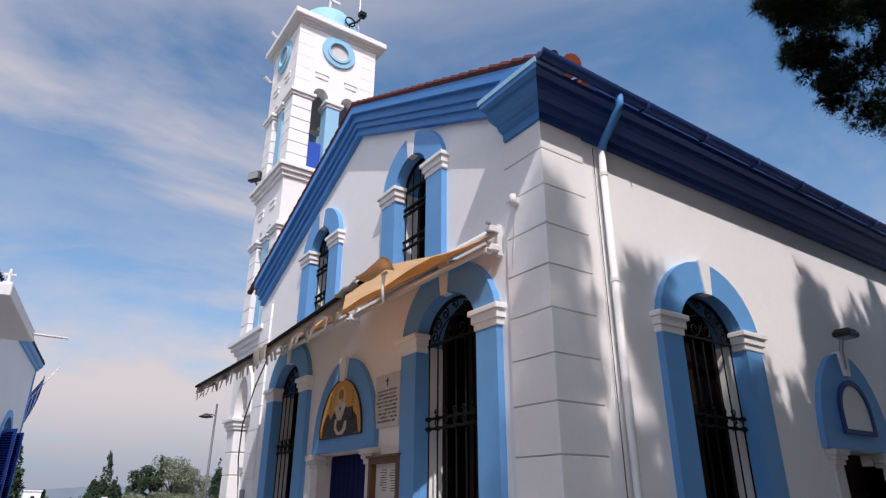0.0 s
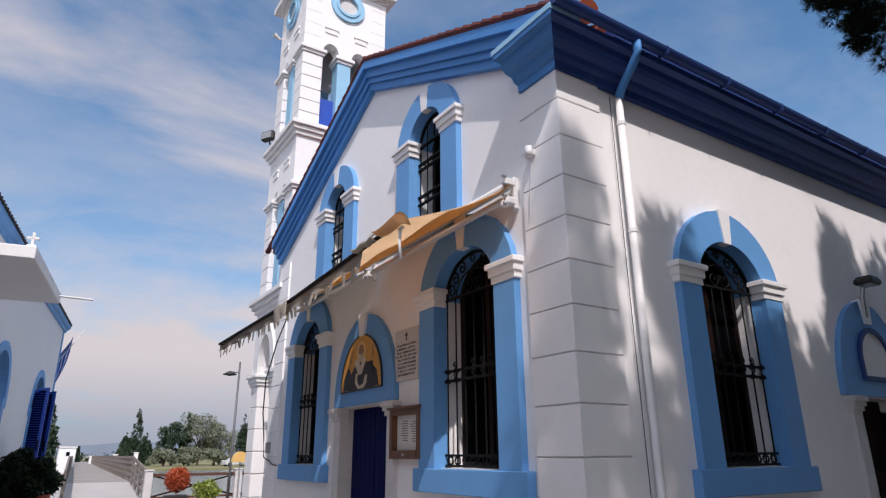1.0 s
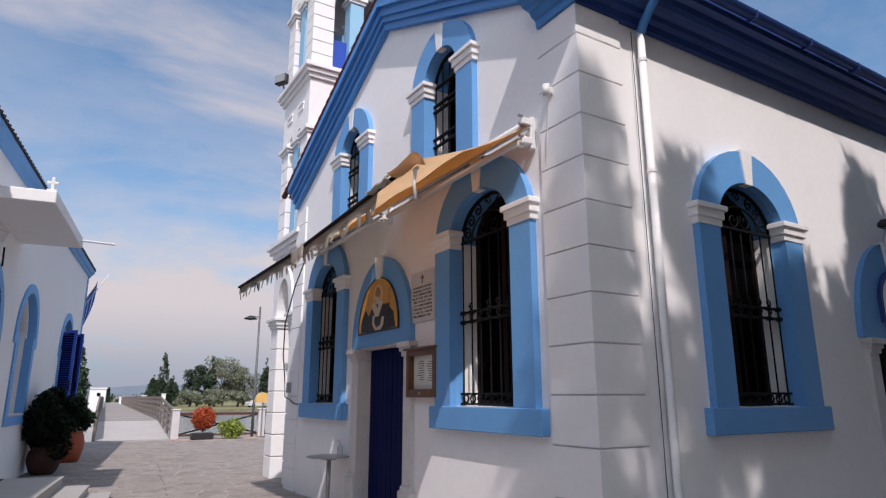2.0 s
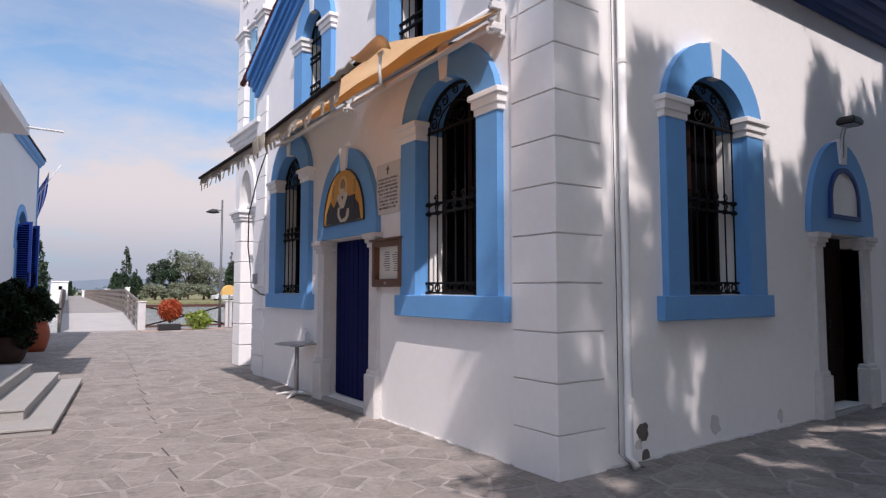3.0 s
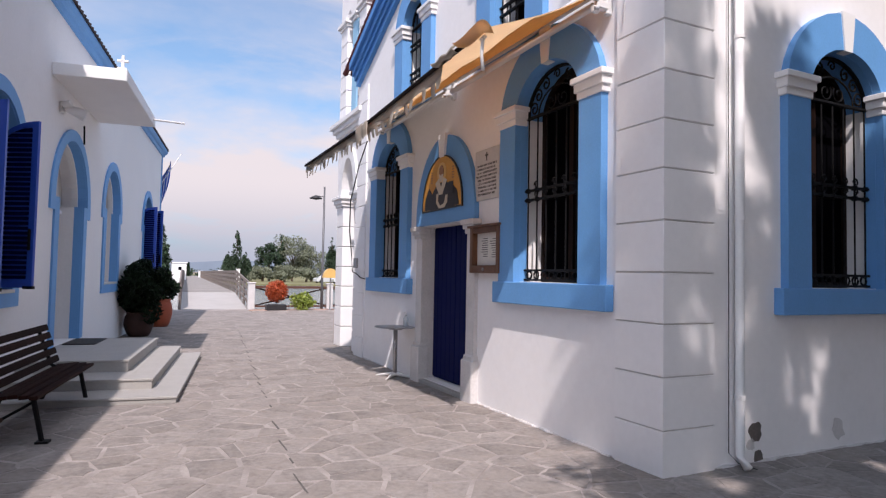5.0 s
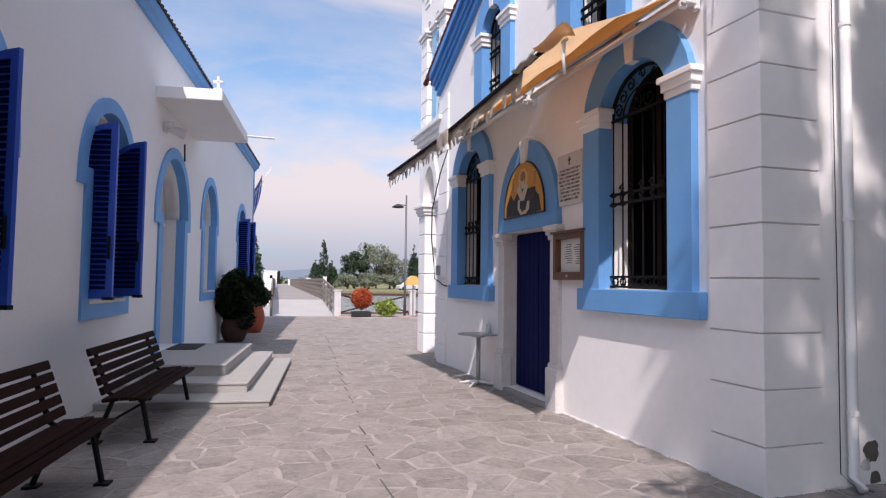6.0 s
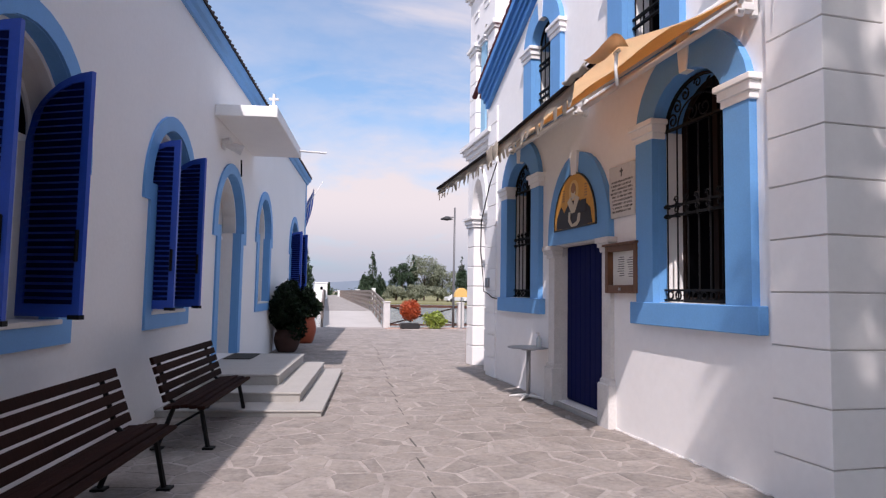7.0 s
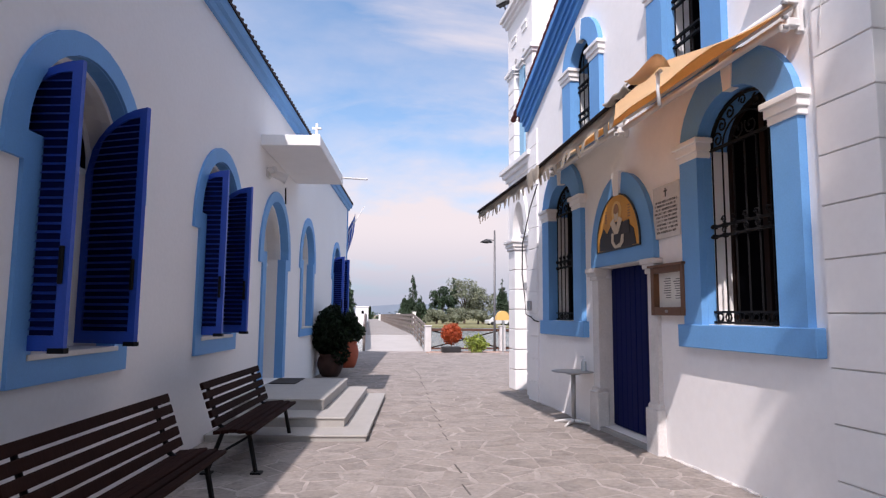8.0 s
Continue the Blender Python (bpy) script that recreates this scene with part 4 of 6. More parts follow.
def pier(x, y, z0, z1, parent, n):
    h = (z1 - z0) / n
    key = round(h, 3)
    for i in range(n):
        m = TR(x, y, z0 + i * h)
        if key not in block_mesh:
            ob = part("pier_block", B(0, PW, 0, PW, 0.006, h - 0.006, bevel=0.01), WHITE, parent, m=m)
            block_mesh[key] = ob.data
        else:
            ob = new("pier_block", block_mesh[key])
            ob.parent, ob.matrix_local = parent, m


def ring_course(z0, z1, out, name="cornice", mat=None, label=""):
    bm = bmesh.new()
    n = 3
    for i in range(n):
        o = out * (i + 1) / n
        box(bm, -o, TX + o, -o, TY + o, z0 + (z1 - z0) * i / n, z0 + (z1 - z0) * (i + 1) / n + (0.0 if i == n - 1 else 0.002), bevel=0.008)
    part(name, bm, mat or TRIMW, tower, label)


def four(name, bm_of, mat, label="", depth=0.0):
    """One part on each of the four faces; bm_of(width) works in X along the face, Y outward."""
    for m, w in ((TR(0, 0, 0) @ RZ(180), TX), (TR(0, TY, 0) @ RZ(90), TY), (TR(TX, TY, 0), TX), (TR(TX, 0, 0) @ RZ(-90), TY)):
        part(name, bm_of(w), mat, tower, label, m=m @ TR(-w / 2, 0, 0))


# base: four piers and arches
for x in (0, TX - PW):
    for y in (0, TY - PW):
        pier(x, y, 0.0, 2.9, tower, 7)
        bm = bmesh.new()
        for za, zb, g in ((2.9, 2.97, 0.03), (2.965, 3.06, 0.06), (3.055, 3.12, 0.1)):
            box(bm, x - g, x + PW + g, y - g, y + PW + g, za, zb, bevel=0.008)
        part("pier_capital", bm, TRIMW, tower, "white moulded pier capital")


def base_arch(w):
    h = w / 2 - PW
    return P([[(-w / 2 + 0.004, 3.12), (-h, 3.12)] + arc(0, h, 3.14, 0.72) + [(h, 3.12), (w / 2 - 0.004, 3.12), (w / 2 - 0.004, 4.42), (-w / 2 + 0.004, 4.42)]], -0.38, 0.0)


def base_band(w):
    h = w / 2 - PW
    return P([[(-h - 0.2, 3.12)] + arc(0, h + 0.2, 3.14, 0.95) + [(h + 0.2, 3.12), (h, 3.12)] + arc(0, h, 3.14, 0.72, a0=0, a1=180) + [(-h, 3.12)]], 0.0, 0.05)


four("arch_wall", base_arch, WHITE, "white wall with an open arch")
four("arch_band", base_band, TRIMW, "raised white arch moulding")
ring_course(4.4, 4.68, 0.17)
part("tower_floor", B(0.05, TX - 0.05, 0.05, TY - 0.05, 4.42, 4.66), TRIMW, tower)


def stage(z0, z1, zcap, ring):
    for x in (0, TX - PW):
        for y in (0, TY - PW):
            pier(x, y, z0, zcap, tower, 6)
            bm = bmesh.new()
            for za, zb, g in ((zcap, zcap + 0.07, 0.03), (zcap + 0.065, zcap + 0.15, 0.07)):
                box(bm, x - g, x + PW + g, y - g, y + PW + g, za, zb, bevel=0.008)
            part("pier_capital", bm, TRIMW, tower)
    zt = zcap + 0.15

    def mid(w):
        return B(-0.16, 0.16, -0.36, -0.04, z0, zcap, bevel=0.01)

    def midcap(w):
        bm = bmesh.new()
        box(bm, -0.19, 0.19, -0.4, -0.01, zcap, zcap + 0.07, bevel=0.008)
        box(bm, -0.23, 0.23, -0.42, 0.03, zcap + 0.068, zcap + 0.15, bevel=0.008)
        return bm

    def head(w):
        h = (w / 2 - PW - 0.16) / 2
        c = 0.16 + h
        loop = [(-w / 2 + 0.004, zt)] + arc(-c, h, zt + 0.01, h * 1.25) + arc(c, h, zt + 0.01, h * 1.25) + [(w / 2 - 0.004, zt), (w / 2 - 0.004, z1), (-w / 2 + 0.004, z1)]
        return P([loop], -0.3, 0.0)

    def parapet(w):
        return B(-w / 2 + PW, w / 2 - PW, -0.26, -0.2, z0, z0 + 0.85)

    four("pilaster", mid, PALE, "pale blue square pilaster")
    four("pilaster_capital", midcap, TRIMW)
    four("twin_arch_wall", head, WHITE, "white wall with twin arches")
    four("parapet_panel", parapet, SHUT, "blue parapet panel between piers")
    for s_ in (-1, 1):
        four("raised_panel", lambda w: B(s_ * 0.36 - 0.15, s_ * 0.36 + 0.15, 0.0, 0.02, zt + 0.5, zt + 0.62), TRIMW)
        four("panel_ledge", lambda w: B(s_ * 0.36 - 0.17, s_ * 0.36 + 0.17, 0.0, 0.035, zt + 0.62, zt + 0.66), TRIMW)
    if ring:
        def rim(w):
            bm = prism(bmesh.new(), [arc(0, 0.42, 11.55, 0.42, 28, 0, 347), arc(0, 0.24, 11.55, 0.24, 28, 0, 347)], 0.0, 0.05)
            return prism(bm, [arc(0, 0.3, 11.55, 0.3, 28, 0, 347), arc(0, 0.24, 11.55, 0.24, 28, 0, 347)], 0.05, 0.075)

        # Ring takes the paler blue to put its sunlit tone into the colour
        four("round_window_rim", rim, PALE, "blue ring round an oculus, its lit tone in the colour")
        four("oculus_disc", lambda w: P([arc(0, 0.24, 11.55, 0.24, 28, 0, 347)], -0.02, 0.004), JAMB, "grey plastered oculus")

        for i in range(5):
            for s_ in (-1, 1):
                z = zt + 0.32 + i * 0.32
                four("stone_joint", lambda w: B(*sorted((s_ * w / 2 * 0.995, s_ * (w / 2 - 0.38))), -0.01, 0.0025, z, z + 0.01), JAMB)


stage(4.68, 7.95, 6.72, False)
ring_course(7.93, 8.22, 0.16)
part("tower_floor", B(0.05, TX - 0.05, 0.05, TY - 0.05, 7.95, 8.2), TRIMW, tower)
stage(8.22, 12.05, 10.0, True)
ring_course(12.0, 12.12, 0.1)
part("roof_slab", B(-0.2, TX + 0.2, -0.2, TY + 0.2, 12.1, 12.26, bevel=0.015), TRIMW, tower, "white overhanging roof slab")
bm = lathe(bmesh.new(), [(0.86, 12.26), (0.86, 12.42)] + [(0.84 * math.cos(radians(a)), 12.42 + 0.95 * math.sin(radians(a))) for a in range(0, 86, 8)], 28, TX / 2, TY / 2)
part("dome", bm, PALE, tower, "pale blue dome", smooth=True)
bm = bmesh.new()
box(bm, TX / 2 - 0.03, TX / 2 + 0.03, TY / 2 - 0.03, TY / 2 + 0.03, 13.3, 14.2)
box(bm, TX / 2 - 0.28, TX / 2 + 0.28, TY / 2 - 0.03, TY / 2 + 0.03, 13.85, 13.92)
part("roof_cross", bm, ALU, tower, "white metal cross")
bm = T([(1.2, 0.0, 12.3), (1.22, -0.02, 12.55), (1.42, 0.02, 12.75), (1.6, 0.1, 13.1)], 0.025, 6)
tube(bm, [(1.22 + 0.13 * math.cos(a * 0.6), -0.02, 12.62 + 0.13 * math.sin(a * 0.6)) for a in range(11)], 0.02, 5)
box(bm, 1.5, 1.68, 0.02, 0.18, 13.05, 13.2, bevel=0.02)
part("iron_bracket", bm, IRON, tower, "black iron scrolled bracket on the roof slab")
part("mast", T([(TX - 0.4, 0.25, 12.3), (TX - 0.4, 0.25, 14.0)], 0.02, 8), ALU, tower)
flood = thing("floodlight", TR(0.12, 9.5, 8.45) @ RZ(120), "dark rectangular floodlight on the tower cornice", "lamp")
part("housing", B(-0.17, 0.17, 0.05, 0.2, 0.08, 0.3, bevel=0.02), DARKM, flood)
part("lens", B(-0.14, 0.14, 0.2, 0.206, 0.11, 0.27), LENS, flood)
part("yoke", T([(0, 0.05, 0.0), (0, 0.1, 0.1)], 0.02), DARKM, flood)
for x, y, z in ((0.3, 9.5, 12.75), (0.28, 9.46, 11.3)):
    sp = thing("tower_spotlight", TR(x, y, z) @ RZ(100), "small white spotlight on a bent arm", "lamp", "tower spotlights")
    part("arm", T([(0, -0.1, 0.0), (0, 0.12, 0.06), (0, 0.25, 0.05)], 0.018), ALU, sp)
    part("head", T([(0, 0.22, 0.02), (0, 0.38, 0.1)], 0.05, 8, taper=[0.035, 0.06]), ALU, sp)

# ---- low house across the lane ----
house = thing("house", HOUSEM, "long low white house with blue arched window surrounds and blue eaves", "house")
U0, U1, EAVE = -7.0, 18.3, 5.15


def keyhole(cx, lo, hi, z0, zn, zs, top):
    """Arched outline whose head is wider than its lower part; zn: where it steps out."""
    loop = [(cx - lo, z0), (cx - lo, zn)]
    if hi > lo:
        loop.append((cx - hi, zn))
    loop += arc(cx, hi, zs, top - zs)
    if hi > lo:
        loop.append((cx + hi, zn))
    return loop + [(cx + lo, zn), (cx + lo, z0)]


# u of the centre, half widths of opening below and in the head, foot of the opening, foot of the ears, top of the band
OPEN = [("window", 1.515, 0.56, 0.76, 1.24, 2.49, 3.61), ("window", 4.71, 0.56, 0.75, 1.24, 2.49, 3.61), ("door", 7.76, 0.72, 0.94, 0.35, 2.34, 3.66),
        ("niche", 10.87, 0.6, 0.76, 1.24, 2.49, 3.68), ("window", 15.7, 0.62, 0.8, 1.24, 2.52, 3.7), ("window", -1.65, 0.56, 0.76, 1.24, 2.49, 3.61)]
loops = [[(-U1, 0), (-U0, 0), (-U0, EAVE), (-U1, EAVE)]]
for kind, u, lo, hi, z0, ear, top in OPEN:
    loops.append(keyhole(-u, lo, hi, z0, ear + 0.19, ear + 0.19, top - 0.17))
part("wall", P(loops, 0.0, -0.42), HOUSE, house, "white plastered street wall")
part("wall", B(-U1, -U1 + 0.4, -6.0, -0.42, 0, EAVE), HOUSE, house)
part("wall", B(-U0 - 0.4, -U0, -6.0, -0.42, 0, EAVE), HOUSE, house)
part("wall", B(-U1, -U0, -6.4, -6.0, 0, EAVE), HOUSE, house)
part("floor", B(-U1 + 0.4, -U0 - 0.4, -6.0, -0.42, 0, 0.3), BLACK, house)
part("ceiling", B(-U1 + 0.4, -U0 - 0.4, -6.0, -0.42, EAVE - 0.2, EAVE), BLACK, house)
EP = [(0.0, 5.13), (0.05, 5.13), (0.07, 5.2), (0.12, 5.22), (0.15, 5.28), (0.15, 5.33), (0.0, 5.33)]
part("eaves_cornice", sweep(bmesh.new(), EP, -U1 - 0.1, -U0), BLUE, house, "light blue moulded eaves band")
bm = bmesh.new()
vs = [(0.17, 5.33), (0.17, 5.36), (-3.2, 6.9), (-6.62, 5.38), (-6.62, 5.33), (-3.2, 6.82)]
a = [bm.verts.new((-U1 - 0.15, y, z)) for y, z in vs]
b = [bm.verts.new((-U0 + 0.15, y, z)) for y, z in vs]
for i in range(6):
    bm.faces.new((a[i], a[(i + 1) % 6], b[(i + 1) % 6], b[i]))
bm.faces.new(a)
bm.faces.new(b)
part("roof", bm, DARKTILE, house, "dark red tiled roof")
tile_mesh = None
for i in range(150):
    x = U1 + 0.1 - 0.1 - i * 0.168
    m = TR(-x, 0, 0)
    if tile_mesh is None:
        ob = part("eaves_tile", T([(0, 0.17, 5.355), (0, -0.2, 5.53)], 0.045, 7, taper=[0.034, 0.045]), DARKTILE, house, m=m)
        tile_mesh = ob.data
    else:
        ob = new("eaves_tile", tile_mesh)
        ob.parent, ob.matrix_local = house, m
part("corner_strip", B(-U1 - 0.02, -U1 + 0.16, -0.1, 0.02, 0, 5.13), BLUE, house, "light blue painted corner strip")
part("corner_strip", B(-U1 - 0.02, -U1 + 0.02, -0.5, 0.02, 0, 5.13), BLUE, house)
part("gable_end", P([[(-6.4, EAVE), (0.0, EAVE), (-3.2, 6.8)]], 0, 0.3), HOUSE, house, m=TR(-U1, 0, 0) @ RZ(90) @ Matrix.Diagonal((1, -1, 1, 1)))


def shutter(parent, hinge, width, turn, back):
    """One louvred leaf hinged deep in the reveal; its top follows the arch, highest at the free edge."""
    m = TR(hinge, back, 0) @ RZ(turn)
    z0, zs, rise = 1.27, 2.66, 0.56
    pts = [(0, z0), (0, zs + 0.02)] + [(width * t, zs + rise * math.sqrt(max(0.0, 1 - (1 - t) ** 2)) * 0.98) for t in (0.1, 0.2, 0.35, 0.5, 0.65, 0.8, 1.0)] + [(width, z0)]
    ins = [(0.07, z0 + 0.1), (0.07, zs + 0.08)] + [(width * t, zs - 0.06 + rise * math.sqrt(max(0.0, 1 - (1 - t) ** 2)) * 0.98) for t in (0.25, 0.4, 0.55, 0.7)] + [(width - 0.07, zs + rise - 0.09), (width - 0.07, z0 + 0.1)]
    leaf = part("shutter", P([pts, ins], -0.02, 0.02), SHUT, parent, "royal blue louvred shutter leaf, standing open", m=m)
    # Added board; its dark blue paints the shade between the louvres
    part("backing_board", P([ins], -0.004, 0.004), DOORB, leaf, "added board with louvre-gap shade in its colour")
    z = z0 + 0.13
    while z < zs + rise - 0.12:
        x0 = 0.065
        if z > zs:
            x0 = max(0.065, width * (1 - math.sqrt(max(0.0, 1 - min(1.0, (z - zs + 0.06) / rise) ** 2))))
        if width - 0.065 - x0 > 0.05:
            bm = bmesh.new()
            vs = [bm.verts.new(p) for p in ((x0, -0.026, z + 0.005), (width - 0.065, -0.026, z + 0.005), (width - 0.065, 0.026, z + 0.054), (x0, 0.026, z + 0.054))]
            bm.faces.new(vs)
            bmesh.ops.solidify(bm, geom=bm.faces[:], thickness=0.009)
            part("louvre", bm, SHUT, leaf)
        z += 0.057
    part("latch", B(width - 0.06, width - 0.03, 0.02, 0.045, 1.7, 1.95, bevel=0.006), IRON, leaf, "black iron latch")
    part("latch", B(width - 0.06, width - 0.03, -0.045, -0.02, 1.7, 1.95, bevel=0.006), IRON, leaf)
    part("bottom_stop", B(width - 0.1, width + 0.01, -0.026, 0.026, z0 - 0.015, z0 + 0.02), IRON, leaf)
    return leaf


def house_opening(kind, u, lo, hi, z0, ear, top):
    m = TR(-u, 0, 0)
    zb = 1.04 if z0 > 1 else 0.35
    band = 0.22
    zn, zt = ear + 0.19, top - 0.17
    outer = keyhole(0, lo + band, hi + band, zb, ear, ear + 0.12, top)
    inner = keyhole(0, lo, hi, z0, zn, zn, zt)
    if z0 > 1:
        sur = P([outer, inner], 0.0, 0.03)
    else:
        sur = P([outer[:-1] + [(lo + band, zb), (lo, zb)] + list(reversed(inner[1:-1])) + [(-lo, zb)]], 0.0, 0.03)
    w = part(kind if kind != "niche" else "blind_niche", sur, BLUE, house, "light blue arched surround with stepped ears", m=m)
    # blue lining of the reveal, and the white plaster rib behind it
    lining = P([arc(0, hi + 0.01, zn, zt - zn + 0.01) + arc(0, hi - 0.006, zn, zt - zn - 0.006, a0=0, a1=180)], -0.12, 0.004)
    part("arch_soffit", lining, BLUE, w, "blue painted arch soffit")
    rib = P([arc(0, hi + 0.01, zn, zt - zn + 0.01) + arc(0, hi - 0.05, zn, zt - zn - 0.05, a0=0, a1=180)], -0.2, -0.12)
    part("arch_rib", rib, TRIMW, w, "white plaster rib inside the arch")
    for s in (-1, 1):
        x0, x1 = sorted((s * (lo - 0.006), s * (lo + 0.02)))
        part("reveal", B(x0, x1, -0.12, 0.004, z0, zn), BLUE, w)
    if kind == "window":
        part("sill", B(-lo - 0.04, lo + 0.04, -0.3, 0.045, z0 - 0.035, z0 + 0.006, bevel=0.006), MARBLE, w, "grey marble sill")
        part("casement_frame", P([inner, keyhole(0, lo - 0.07, hi - 0.07, z0 + 0.07, zn + 0.07, zn + 0.07, zt - 0.07)], -0.36, -0.41), TRIMW, w)
        part("mullion", B(-0.04, 0.04, -0.41, -0.36, z0, zt - 0.05), TRIMW, w)
        part("pane", P([inner], -0.38, -0.39), GLASSD, w, "pane with the dark interior in its colour")
        shutter(w, lo, lo * 0.97, 85, -0.27)
        shutter(w, -lo, lo * 1.1, 70, -0.29)
    elif kind == "door":
        part("door_panel", P([inner], -0.36, -0.4), CREAMD, w, "cream plastered panel door")
        part("transom", B(-hi, hi, -0.37, -0.3, 2.4, 2.46), TRIMW, w)
    else:
        part("blind_panel", P([inner], -0.3, -0.34), CREAMD, w, "white blind recess")
        part("sill", B(-lo - 0.04, lo + 0.04, -0.3, 0.04, z0 - 0.035, z0 + 0.006, bevel=0.006), MARBLE, w)
    return w


for row in OPEN:
    house_opening(*row)

# flat concrete canopy over the house door
canopy = part("door_canopy", B(-9.4, -6.46, 0.0, 0.94, 4.17, 4.35, bevel=0.012), TRIMW, house, "flat white concrete canopy")
cross = thing("canopy_cross", HOUSEM @ TR(-6.56, 0.86, 4.35), "small white cross standing on the canopy", "cross")
bm = bmesh.new()
box(bm, -0.02, 0.02, -0.02, 0.02, 0, 0.22, bevel=0.006)
box(bm, -0.02, 0.02, -0.075, 0.075, 0.12, 0.155, bevel=0.006)
box(bm, -0.06, 0.06, -0.06, 0.06, 0.0, 0.03, bevel=0.006)
part("cross", bm, TRIMW, cross)
rod = thing("pole_bracket", HOUSEM @ TR(-9.1, 0.9, 4.25), "white pole sticking out from the canopy end", "pole")
part("pole", T([(0, 0, 0), (-0.25, 0.55, 0.03)], 0.02, 8), ALU, rod)
wl1 = thing("wall_light", HOUSEM @ TR(-7.0, 0, 3.82), "white twin spotlight under the canopy", "lamp")
part("plate", B(-0.09, 0.09, 0, 0.04, -0.06, 0.1, bevel=0.01), ALU, wl1)
part("head", T([(0, 0.06, 0.02), (-0.04, 0.2, -0.02), (-0.07, 0.3, -0.06)], 0.06, 10, taper=[0.05, 0.075, 0.085]), ALU, wl1)
part("head", T([(0.07, 0.05, 0.05), (0.1, 0.15, 0.07)], 0.05, 10), ALU, wl1)
part("sensor_lead", T([(-1.1, 0.06, 0.0), (-1.1, 0.07, -0.3)], 0.014, 8), IRON, wl1, "short dark lead hanging on the wall")
mat = part("doormat", B(-8.2, -7.35, 0.06, 0.5, 0.362, 0.378, bevel=0.004), MAT, None, m=HOUSEM)
tagged(mat, "dark coir doormat on the top step", "doormat")

# steps
for k, (u0, u1, v, z0, z1) in enumerate(((4.46, 8.45, 1.92, 0.0, 0.085), (4.98, 8.4, 1.6, 0.05, 0.21), (5.56, 8.35, 1.24, 0.18, 0.36))):
    st = part("step_1" if k == 0 else "step_%d" % (k + 1), B(-u1, -u0, 0.0, v, z0, z1 - 0.03, bevel=0.004), STEP, None, m=HOUSEM)
    tagged(st, "pale marble step slab before the house door", "step", kind="structure")
    part("tread", B(-u1 - 0.01, -u0 + 0.015, 0.0, v + 0.015, z1 - 0.03, z1, bevel=0.006), STEP, st, "pale marble tread with a rounded nosing")


# ---- benches ----
def bench(u, L2):
    """Slatted park bench, back to the wall; its middle at u."""
    b = thing("bench", HOUSEM @ TR(-u, 0.42, 0), "dark-stained slatted wooden bench on black metal legs", "bench", "benches along the house")
    slat = None
    spots = [(0.26 + 0.075 * i, 0.435 - 0.008 * abs(i - 2), 4) for i in range(5)]
    for y, z, tilt in spots:
        m = TR(0, y, z) @ Matrix.Rotation(radians(tilt), 4, "X")
        if slat is None:
            ob = part("seat_slat", B(-L2, L2, -0.035, 0.035, -0.016, 0.016, bevel=0.006), SLAT, b, m=m)
            slat = ob.data
        else:
            ob = new("seat_slat", slat)
            ob.parent, ob.matrix_local = b, m
    for i in range(5):
        m = TR(0, 0.225 - 0.03 * i, 0.5 + 0.085 * i) @ Matrix.Rotation(radians(109), 4, "X")
        ob = new("back_slat", slat)
        ob.parent, ob.matrix_local = b, m
    for s in (-1, 1):
        x = s * (L2 - 0.21)
        part("back_support", T([(x, 0.3, 0.4), (x, 0.215, 0.46), (x, 0.075, 0.86)], 0.02, 6), IRON, b)
        part("seat_support", T([(x, 0.2, 0.395), (x, 0.56, 0.405)], 0.02, 6), IRON, b)
        part("leg", T([(x, 0.5, 0.4), (x, 0.58, 0.02)], 0.022, 6), IRON, b, "black metal leg")
        part("leg", T([(x, 0.26, 0.4), (x, 0.12, 0.02)], 0.022, 6), IRON, b)
        part("foot_plate", B(x - 0.05, x + 0.05, 0.54, 0.64, 0.0, 0.02), IRON, b)
        part("foot_plate", B(x - 0.05, x + 0.05, 0.07, 0.17, 0.0, 0.02), IRON, b)
        part("brace", T([(x, 0.18, 0.16), (x, 0.52, 0.36)], 0.012, 5), IRON, b)
    return b


bench(0.92, 1.05)
bench(3.765, 1.01)


# ---- pots with shrubs ----
def pot(m, r, h, label, leafmat, centres, seed, clay):
    p = thing("potted_shrub", m, label, "plant pot")
    prof = [(r * 0.62, 0.0), (r * 0.8, h * 0.15), (r * 0.98, h * 0.45), (r, h * 0.62), (r * 0.9, h * 0.84), (r * 0.78, h * 0.92), (r * 0.86, h * 0.95), (r * 0.86, h), (r * 0.74, h), (r * 0.7, h * 0.88)]
    part("pot", lathe(bmesh.new(), prof, 28), clay, p, smooth=True)
    part("soil", lathe(bmesh.new(), [(r * 0.72, h * 0.86), (r * 0.72, h * 0.9)], 20), EARTH, p)
    rr = np.random.default_rng(seed)
    for k in range(7):
        a = 6.283 * k / 7
        c = centres[k % len(centres)]
        part("stem", T([(0.05 * math.cos(a), 0.05 * math.sin(a), h * 0.85), (0.4 * c[0], 0.4 * c[1], 0.5 * (h + c[2])), (c[0], c[1], c[2])], 0.012, 5), BARK, p)
    leaves("foliage", leafmat, centres, 520, 0.055, 0.3, seed, p)
    return p


rr = np.random.default_rng(3)
c1 = [(0.34 * rr.normal(), -0.12 + 0.32 * rr.normal(), 1.03 + 0.24 * rr.normal(), 0.18 + 0.14 * rr.random()) for _ in range(46)]
c1 = [(a, max(0.62 * b, -0.15), c, 0.85 * d) for a, b, c, d in c1]
pot(HOUSEM @ TR(-12.4, 0.36, 0), 0.32, 0.55, "clay pot coloured dark for its shade, with a wide glossy evergreen shrub", LEAF, c1, 21, DARKCLAY)
